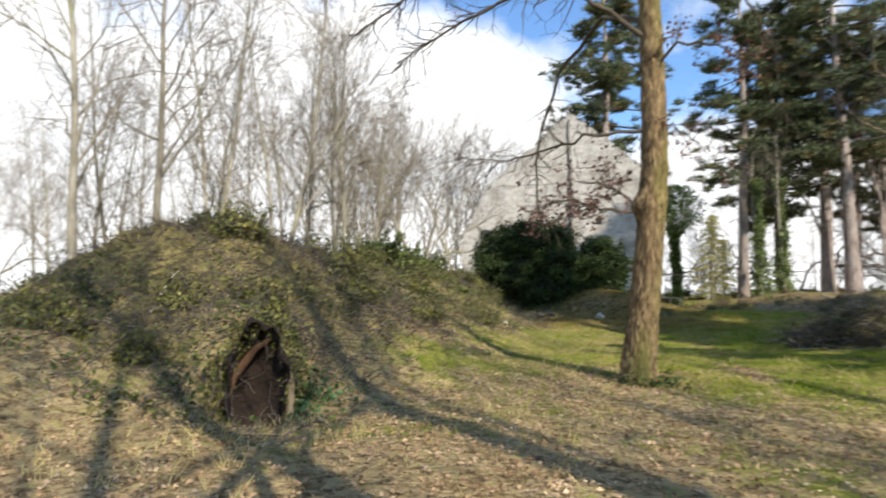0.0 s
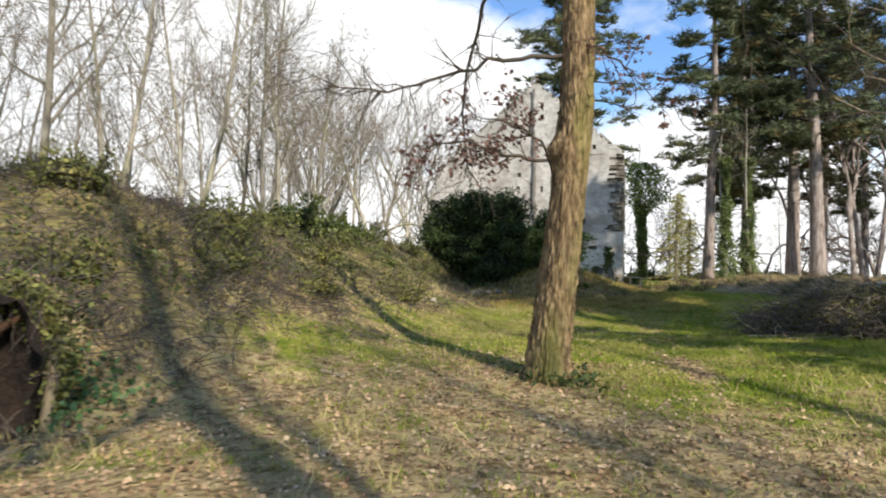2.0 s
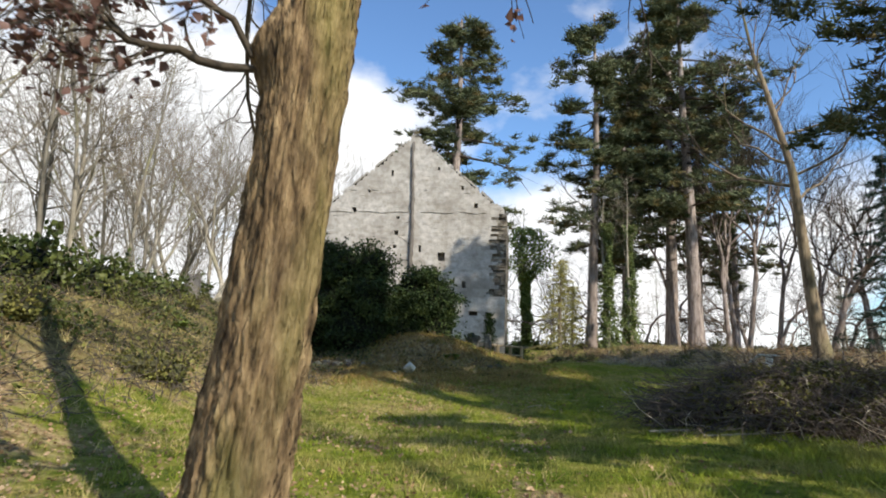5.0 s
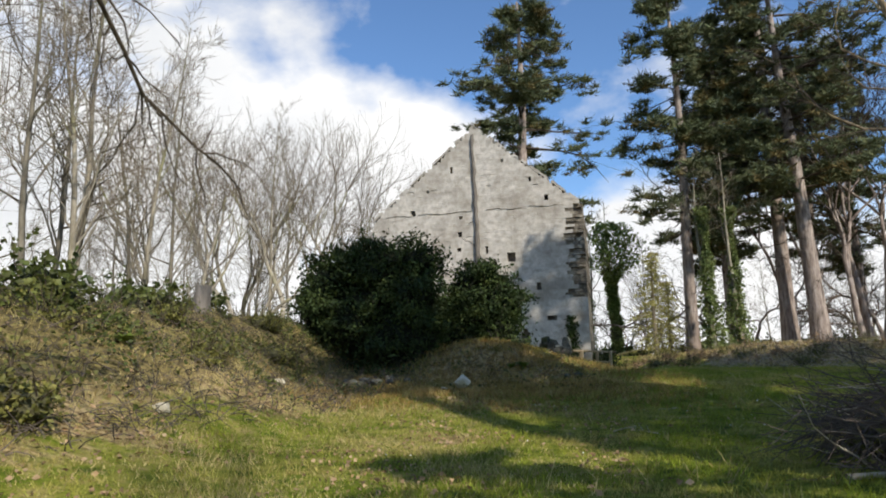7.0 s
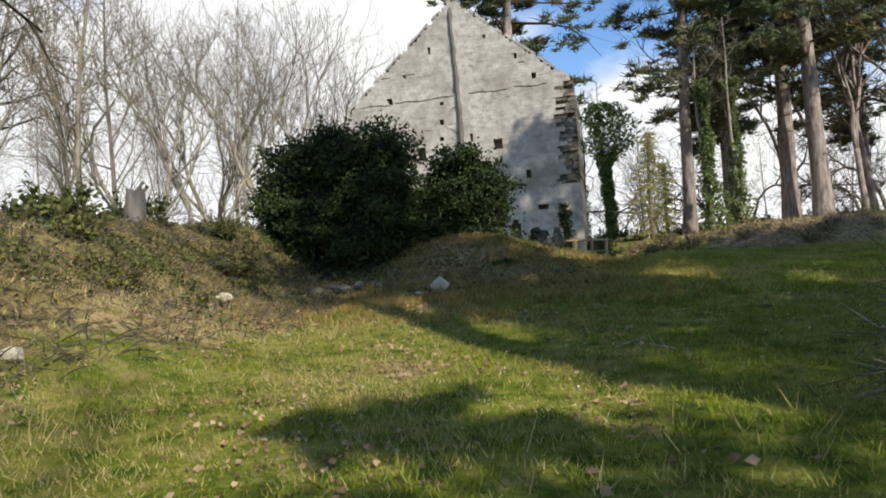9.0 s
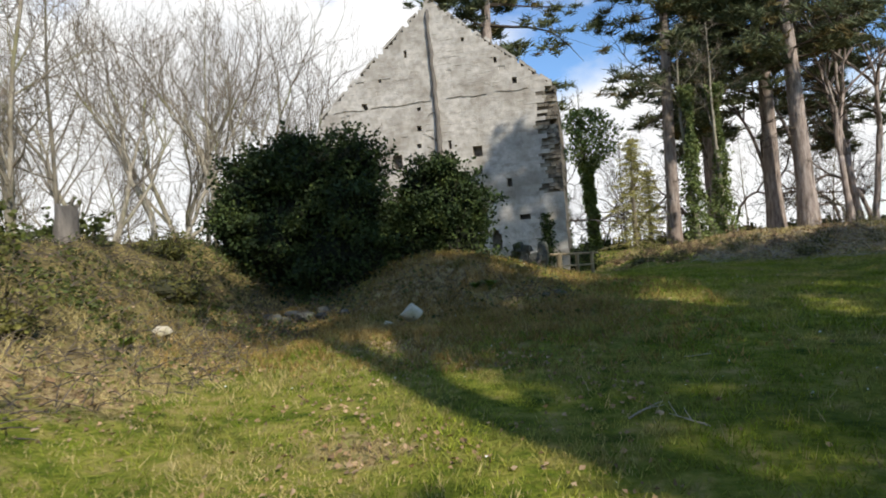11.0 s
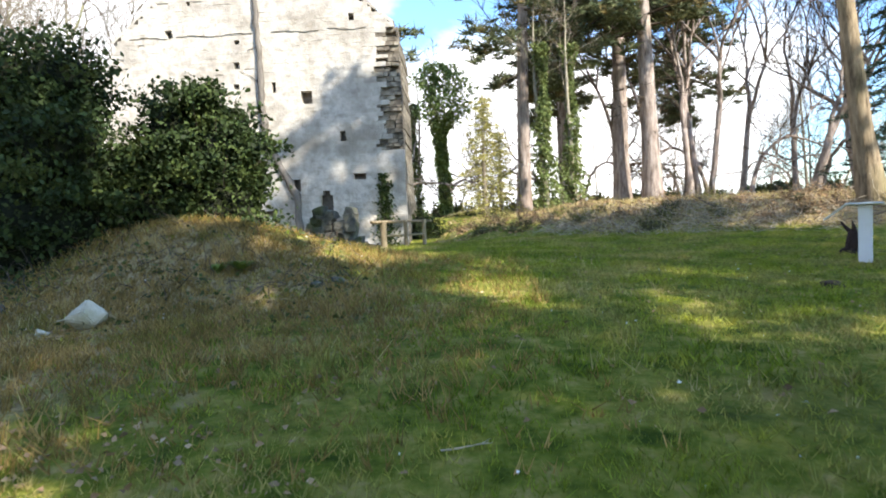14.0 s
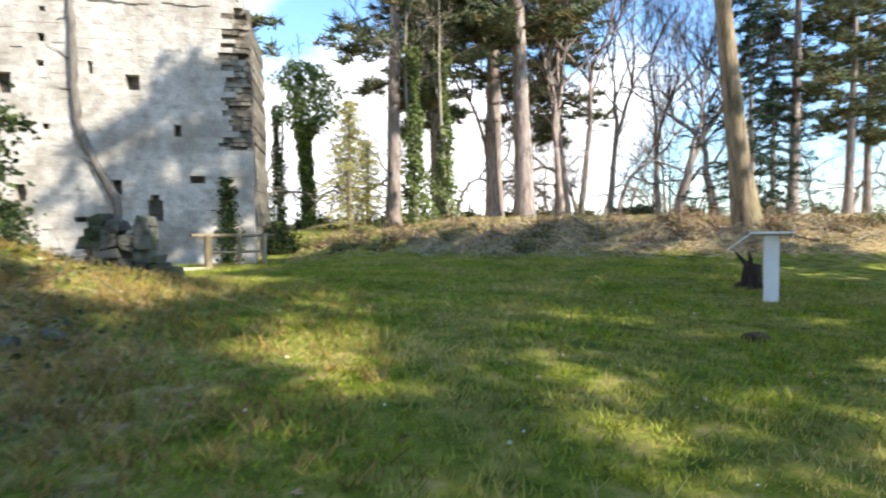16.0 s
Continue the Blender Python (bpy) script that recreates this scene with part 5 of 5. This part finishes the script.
# ---- hollow in the slope ----
def hollow():
    rnd = random.Random(14)
    ob = thing("burrow_hollow", (-5.2, 8.75, -0.55), "dark burrow under a rotten root in the slope", "hollow")

    bm = bmesh.new()
    bmesh.ops.create_icosphere(bm, subdivisions=4, radius=1)
    bmesh.ops.delete(bm, geom=[v for v in bm.verts if v.co.x * 0.62 - v.co.y * 0.78 > 0.3], context="VERTS")
    for v in bm.verts:
        k = 1 + 0.25 * noise.noise(v.co * 2.4)
        v.co = Vector((v.co.x * 0.40 * k + 0.1, v.co.y * 0.36 * k - 0.12, v.co.z * 0.85 * k + 0.48))
    bmesh.ops.reverse_faces(bm, faces=bm.faces[:])
    part("cavity", bm, M_SHADESOIL, ob, "soil walls of the burrow, coloured near-black for the shade inside")
    # matted turf and roots that hang over the mouth
    k = 2600
    a = np.random.uniform(-0.12, 1.12, k) * math.pi
    c = np.stack([0.46 * np.cos(a), 0.34 * np.cos(a) + 0.14 * np.sin(a), 0.02 + 1.3 * np.sin(a)], 1) + np.random.normal(0, 1, (k, 3)) * np.array([[0.09, 0.11, 0.1]])
    u, v = leaf_axes(k, 0.065)
    tagged(part("overhanging_leaves", cards("overhanging_leaves", c, u, v), M_BRAMBLE, ob, "olive bramble leaves over the mouth"), kind="stuff")
    side = [Vector((0.46, 0.22, -0.2)), Vector((0.42, 0.2, 0.15)), Vector((0.40, 0.26, 0.5)), Vector((0.32, 0.3, 0.8))]
    part("root", tubes("root", [(side, [0.085, 0.06, 0.045, 0.02], 9)]), M_WOOD, ob, "pale weathered root")
    slab = [Vector((-0.34, -0.2, 0.25)), Vector((-0.24, -0.12, 0.62)), Vector((-0.02, 0.0, 0.98)), Vector((0.2, 0.12, 1.16))]
    part("slab", tubes("slab", [(slab, [0.07, 0.06, 0.05, 0.025], 9)]), M_DEADWOOD, ob, "rotten brown wood beside the mouth")
    lines = []
    for i in range(46):
        a = rnd.uniform(0.2, 2.95)
        p = (0.46 * math.cos(a), 0.34 * math.cos(a) + 0.1 * math.sin(a), 0.1 + 1.3 * math.sin(a))
        lines.append((wander(rnd, p, (rnd.gauss(0, 0.5), -0.5, rnd.uniform(-1.0, 0.3)), rnd.uniform(0.2, 0.7), 5, 0.22, -0.18), taper(0.009, 0.003, 6), 4))
    tagged(part("root_growth", tubes("root_growth", lines), M_BRUSH, ob, "thin hanging roots and stems"), kind="stuff")
    k = 650
    c = np.random.normal(0, 1, (k, 3)) * np.array([[0.3, 0.34, 0.3]]) + np.array([[0.55, 0.55, 0.7]])
    c[:, 2] = terrain(c[:, 0] - 5.2, c[:, 1] + 8.8) + 0.45 + np.abs(np.random.normal(0.06, 0.08, k))
    u, v = leaf_axes(k, 0.085)
    part("ivy", cards("ivy", c, u, v), M_IVY_BRIGHT, ob, "glossy ivy over the burrow's edge")
    return ob


# soil taken down to near-black, so the colour holds the burrow's inner shade
M_SHADESOIL = material("shade_black_soil", [(0.012, 0.008, 0.006), (0.035, 0.022, 0.014)], 5, 0.98, 1.0, 16)
M_IVY_BRIGHT = material("fresh_ivy", [(0.03, 0.07, 0.02), (0.08, 0.15, 0.05), (0.16, 0.24, 0.08)], 3, 0.35, 0, island=0.5, translucent=0.2)
M_BRUSH = material("grey_brushwood", [(0.06, 0.048, 0.038), (0.15, 0.12, 0.095)], 4, 0.95, 0)
hollow()

# ---- heap of cut brushwood ----
def brush_heap(x, y, rx, ry, h, n, label, seed):
    rnd = random.Random(seed)
    ob = thing("brush_heap", foot(x, y), label, "brushwood")
    # solid lump in the dark soil colour fills the heap under the sticks
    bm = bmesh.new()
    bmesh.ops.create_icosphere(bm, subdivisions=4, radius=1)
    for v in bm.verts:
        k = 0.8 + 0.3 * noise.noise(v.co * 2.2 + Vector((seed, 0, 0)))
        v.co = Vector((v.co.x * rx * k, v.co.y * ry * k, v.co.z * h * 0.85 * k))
    part("core", bm, M_SOIL, ob, "dark solid core of the heap")
    dark, pale = [], []
    for i in range(n):
        a, r = rnd.uniform(0, 2 * math.pi), math.sqrt(rnd.random()) * 1.02
        top = h * math.sqrt(max(0, 1 - r * r)) * rnd.uniform(0.55, 1.1)
        p = (math.cos(a) * r * rx, math.sin(a) * r * ry, top)
        way = (math.cos(a) * 0.9 + rnd.gauss(0, 0.8), math.sin(a) * 0.9 + rnd.gauss(0, 0.8), rnd.gauss(-0.25, 0.3))
        line = wander(rnd, p, way, rnd.uniform(0.5, 1.5), 4, 0.22, -0.02)
        (pale if rnd.random() < 0.07 else dark).append((line, taper(rnd.uniform(0.005, 0.013), 0.003, 5), 4))
        for k in range(2):
            q, e = along_line(line, rnd.uniform(0.3, 0.9))
            dark.append((wander(rnd, q, spread(rnd, e, 45), rnd.uniform(0.2, 0.5), 3, 0.2), taper(0.007, 0.002, 4), 3))
    tagged(part("brushwood", tubes("brushwood", dark, False), M_BRUSH, ob), kind="stuff")
    k = n * 3
    a, r = np.random.uniform(0, 2 * math.pi, k), np.sqrt(np.random.random(k))
    c = np.stack([np.cos(a) * r * rx, np.sin(a) * r * ry, h * np.sqrt(1 - r * r) * np.random.uniform(0.7, 1.1, k)], 1)
    u, v = leaf_axes(k, 0.09)
    tagged(part("overgrowth", cards("overgrowth", c, u, v), M_BRAMBLE, ob, "olive leaves growing through the heap"), kind="stuff")
    tagged(part("dead_brush", tubes("dead_brush", pale, False), M_STICK, ob, "bleached sticks"), kind="stuff")
    return ob


brush_heap(6.4, 21.0, 2.9, 1.6, 1.15, 2100, "low heap of grey cut brushwood on the grass", 15)
brush_heap(10.6, 23.0, 1.9, 1.3, 0.95, 900, "low heap of grey cut brushwood beside a pine", 16)


def stick(x, y, length, r, turn, label, seed, mat=M_STICK, lift=0.03, fork=2):
    rnd = random.Random(seed)
    ob = thing("fallen_stick", (*foot(x, y)[:2], foot(x, y)[2] + lift), label, "stick")
    a = radians(turn)
    line = wander(rnd, (0, 0, 0), (math.cos(a), math.sin(a), 0.02), length, 6, 0.1)
    for p in line:
        p.z = float(terrain(x + p.x, y + p.y)) - ob.location.z + lift + max(0, p.z) * 0.5
    lines = [(line, taper(r, r * 0.4, 7), 6)]
    for i in range(fork):
        q, e = along_line(line, rnd.uniform(0.3, 0.8))
        t = wander(rnd, q, spread(rnd, e, 35), length * 0.3, 3, 0.1)
        for p in t:
            p.z = max(p.z, float(terrain(x + p.x, y + p.y)) - ob.location.z + r)
        lines.append((t, taper(r * 0.5, r * 0.2, 4), 5))
    part("wood", tubes("wood", lines), mat, ob)
    return ob


stick(-3.2, 11.6, 0.5, 0.036, -25, "weathered broken log on dead leaves", 1, M_WOOD, lift=0.025, fork=2)
stick(-8.9, 9.0, 1.2, 0.025, 10, "bleached branch on the mound", 2)
stick(-7.9, 9.6, 0.9, 0.022, 120, "bleached branch on the mound", 3)
stick(1.2, 24.0, 0.6, 0.012, 60, "thin pale twig in the grass", 4)
stick(1.85, 23.7, 0.5, 0.012, 110, "thin pale twig in the grass", 5)
stick(2.0, 26.3, 0.35, 0.007, 15, "thin pale twig in the grass", 6)
stick(3.2, 20.2, 1.9, 0.03, 12, "bleached bough beside the brushwood heap", 7)
stick(3.9, 19.6, 1.5, 0.02, -10, "bleached bough beside the brushwood heap", 8)
rock("molehill", 8.4, 33.0, (0.22, 0.17, 0.09), "small dark molehill in the lawn", M_SOIL, 55, 0.35, category="molehill")
for i, (x, y) in enumerate([(15.5, 43.0), (19.0, 44.0), (21.5, 41.5), (12.4, 46.4), (17.5, 42.4)]):
    stick(x, y, 2.2, 0.05, 35 * i, "fallen branch on the brushy bank", 60 + i, M_BRUSH, 0.08, 4)


# ---- ground cover ----
M_MOUND = material("golden_rough_grass", [(0.13, 0.10, 0.022), (0.32, 0.21, 0.065), (0.50, 0.34, 0.125)], 1.4, 0.7, 0, island=0.45, second=((0.15, 0.17, 0.02), 0.9, 0.54, 0.74), translucent=0.25)

def scatter(n, x0, x1, y0, y1, keep):
    x, y = np.random.uniform(x0, x1, n), np.random.uniform(y0, y1, n)
    ok = np.random.random(n) < keep(x, y)
    return x[ok], y[ok]


def corridor(x, y):
    """Denser cover near the line walked."""
    return np.clip(1.15 - np.abs(x - 1.4) / 9, 0.12, 1)


def grass_patch(name, n, box, keep, height, mat, label, per=5, width=0.006):
    x, y = scatter(n, *box, keep)
    x, y = np.repeat(x, per) + np.random.normal(0, 0.035, len(x) * per), np.repeat(y, per) + np.random.normal(0, 0.035, len(y) * per)
    root = np.stack([x, y, terrain(x, y) - 0.01], 1)
    h = height * np.random.uniform(0.45, 1.35, len(x)) * (0.75 + 0.5 * (wave(x, y, 1.9, 0.7) + 0.5))
    tip = root + np.stack([np.random.normal(0, 0.5, len(x)) * h, np.random.normal(0, 0.5, len(x)) * h, np.abs(h)], 1)
    me = blades(name, root, tip, np.full(len(x), width))
    me.materials.append(mat)
    return tagged(new(name, me), label, "grass", kind="stuff")


grass_patch("grass", 34000, (-5.5, 10, 8, 27), lambda x, y: corridor(x, y) * np.clip(1.1 - 1.2 * litter_share(x, y), 0.11, 1), 0.075, M_GRASS, "short green grass beside the path")
grass_patch("grass", 34000, (-6, 14, 27, 48), lambda x, y: np.clip(1.1 - 1.2 * litter_share(x, y), 0.04, 1), 0.085, M_GRASS, "green mown grass of the lawn", width=0.009)
grass_patch("dry_grass", 22000, (-13, 6, 5, 37), lambda x, y: np.clip(0.1 + 0.5 * litter_share(x, y) + 0.6 * wave(x, y, 1.2, 3.0), 0, 1) * (0.35 + 0.65 * (x < -3)), 0.16, M_STRAW, "tufts of dry straw-coloured grass on the slope", per=4, width=0.006)
# dry grass cut off along a shadow's edge, its pale colour brightening the sunlit side
grass_patch("dry_grass", 14000, (-7, 1.2, 17, 29), lambda x, y: np.clip(0.45 + 0.7 * wave(x, y, 1.5, 1.1), 0, 1) * smooth(-1.6, 0.6, 23.2 - x * 1.05 - y + 0.9 * smooth(0, 4, -x) * 4), 0.07, M_STRAW, "short dry grass, pale to brighten the sunlit turf", per=4, width=0.006)
grass_patch("dry_grass", 5000, (1, 24, 42, 62), lambda x, y: np.clip(litter_share(x, y) + 0.4 * smooth(50, 53, y), 0, 1), 0.25, M_STRAW, "dry grass on the brushy bank", per=5, width=0.012)
grass_patch("dry_grass", 17000, (-8, 3.5, 26, 38), lambda x, y: np.exp(-0.5 * (((x + 2.2) / 2.7) ** 2 + ((y - 32) / 3.4) ** 2)), 0.14, M_MOUND, "golden and olive rough grass on the low mound", per=6, width=0.008)
grass_patch("rough_grass", 9000, (4.0, 12, 14, 24), lambda x, y: np.full_like(x, 0.7), 0.14, M_GRASS, "longer green grass round the brushwood", per=5, width=0.007)


def leaf_cover(name, n, box, keep, size, mat, label, lift, flat=0.75):
    x, y = scatter(n, *box, keep)
    k = len(x)
    c = np.stack([x, y, terrain(x, y) + np.random.uniform(0.0, 1.0, k) * lift + 0.008], 1)
    u, v = leaf_axes(k, size, flat)
    me = cards(name, c, u, v, 0.5)
    me.materials.append(mat)
    return tagged(new(name, me), label, "leaves", kind="stuff")


leaf_cover("fallen_leaves", 62000, (-9, 7, 3.5, 17), lambda x, y: np.clip(litter_share(x, y) * 1.1 + 0.03, 0, 1) * np.clip(1.2 - np.abs(x + 1) / 9, 0.15, 1), 0.047, M_LITTER, "dry brown fallen leaves on the ground", 0.03)
leaf_cover("fallen_leaves", 14000, (-9, 12, 17, 46), lambda x, y: np.clip(litter_share(x, y) * 0.5 * (1 - 0.8 * np.exp(-0.5 * (((x + 3) / 3.0) ** 2 + ((y - 33.5) / 3.0) ** 2))) + 0.05, 0, 1), 0.07, M_LITTER, "scattered dry leaves in the grass", 0.03)
leaf_cover("fallen_leaves", 9000, (-6, 1.5, 17, 28), lambda x, y: np.clip(0.15 + 0.9 * wave(x, y, 1.7, 2.6), 0, 1), 0.06, M_LITTER, "dry tan leaves in the sunny turf", 0.05)
leaf_cover("ground_ivy", 95000, (-13, -4, 7, 37), lambda x, y: np.clip(smooth(4.2, 6.5, -x) * (0.2 + 0.8 * wave(x, y, 1.4, 2.2) + 0.5 * wave(x, y, 4.4, 0.2)), 0, 1), 0.085, M_LAUREL, "low green ivy and seedlings on the ridge", 0.16, 0.4)
leaf_cover("fallen_leaves", 16000, (1, 24, 42, 64), lambda x, y: np.clip(0.25 + 0.6 * wave(x, y, 1.3, 0.8) + 0.6 * litter_share(x, y), 0, 1) * smooth(43.5, 46.5, 0.35 * x + 0.87 * y), 0.13, M_LITTER, "brown dead leaves and bracken on the bank", 0.1, 0.5)
leaf_cover("ground_ivy", 5000, (-8, 1, 30, 37), lambda x, y: np.clip(0.25 + 0.5 * wave(x, y, 1.8, 1.2), 0, 1), 0.09, M_LAUREL, "low green plants under the ivy bushes", 0.12, 0.4)


def brambles(name, n, box, label, seed, size=0.8, mat=None, keep=lambda x, y: True):
    rnd = random.Random(seed)
    lines = []
    while len(lines) < n:
        x, y = rnd.uniform(box[0], box[1]), rnd.uniform(box[2], box[3])
        if not keep(x, y):
            continue
        z = float(terrain(x, y))
        lines.append((wander(rnd, (x, y, z), (rnd.gauss(0, 1), rnd.gauss(0, 1), rnd.uniform(0.2, 1.1)), size * rnd.uniform(0.4, 1.3), 5, 0.22, -0.16), taper(0.009, 0.003, 6), 3))
    me = tubes(name, lines, False)
    me.materials.append(mat or M_BRUSH)
    return tagged(new(name, me), label, "brambles", kind="stuff")


brambles("bramble_stems", 2600, (-10.5, -5.0, 8.2, 16), "dense tangle of dark bramble stems on the hump", 85, 0.75)
brambles("bramble_stems", 6500, (-12, -4.2, 7.2, 36), "tangle of thin brown bramble stems on the ridge", 81, 0.6)
brambles("bank_brushwood", 1500, (6, 24, 42, 50), "low dead brushwood on the bank beyond the lawn", 82, 0.8, keep=lambda x, y: 44 < 0.5 * x + 0.87 * y < 50)
brambles("bank_brushwood", 1100, (6, 24, 42, 50), "pale broken sticks on the bank beyond the lawn", 84, 1.4, M_STICK, keep=lambda x, y: 43.6 < 0.5 * x + 0.87 * y < 48)
brambles("bramble_stems", 500, (-7.5, 0.5, 31.5, 37), "dry stems on the mound under the ivy", 83, 0.5)

# small white flowers and pale specks in the lawn
M_PETAL = material("white_petals", [(0.70, 0.70, 0.64), (0.82, 0.82, 0.78)], 5, 0.6, 0)
leaf_cover("daisies", 420, (-4, 9, 21, 40), lambda x, y: np.clip(0.3 + wave(x, y, 0.9, 1.3), 0, 1), 0.035, M_PETAL, "tiny white daisies scattered in the lawn", 0.05, 0.9)


def leafy_plant(x, y, n, size, label, seed):
    """A rosette of broad upright leaves."""
    rnd = random.Random(seed)
    ob = thing("leafy_plant", foot(x, y), label, "plant")
    for i in range(n):
        a = rnd.uniform(0, 2 * math.pi)
        ln, out = size * rnd.uniform(0.7, 1.2), rnd.uniform(0.35, 0.9)
        way, side = Vector((math.cos(a), math.sin(a), 0)), Vector((-math.sin(a), math.cos(a), 0))
        verts, faces = [], []
        for k in range(6):
            f = k / 5
            c = way * (ln * out * f) + Vector((0, 0, ln * (f - 0.45 * f * f * (0.6 + out))))
            w = 0.16 * ln * math.sin(math.pi * min(0.97, 0.12 + 0.88 * f))
            verts += [tuple(c - side * w), tuple(c + Vector((0, 0, -0.15 * w))), tuple(c + side * w)]
        for k in range(5):
            faces += [(3 * k, 3 * k + 1, 3 * k + 4, 3 * k + 3), (3 * k + 1, 3 * k + 2, 3 * k + 5, 3 * k + 4)]
        part("leaf", mesh_of("leaf", verts, faces), M_PRIMROSE, ob)
    return ob


M_PRIMROSE = material("fresh_plant_leaves", [(0.10, 0.15, 0.02), (0.22, 0.27, 0.05)], 4, 0.5, 0, obj=0.25, translucent=0.3)
leafy_plant(-1.4, 32.6, 34, 0.34, "yellow-green leafy plant on the low mound", 1)
leafy_plant(-1.75, 32.5, 24, 0.28, "yellow-green leafy plant on the low mound", 2)
leafy_plant(-5.4, 19.6, 26, 0.3, "green leafy plant on the slope", 3)
leafy_plant(-6.6, 22.6, 26, 0.34, "green leafy plant on the slope", 4)
leafy_plant(-5.9, 26.0, 22, 0.3, "green leafy plant on the slope", 5)
rock("stone", 0.2, 32.5, (0.16, 0.12, 0.09), "small dark stone at the mound's edge", M_DARKSTONE, 71, 0.3)
rock("stone", -0.1, 32.3, (0.11, 0.09, 0.07), "small dark stone at the mound's edge", M_DARKSTONE, 72, 0.3)
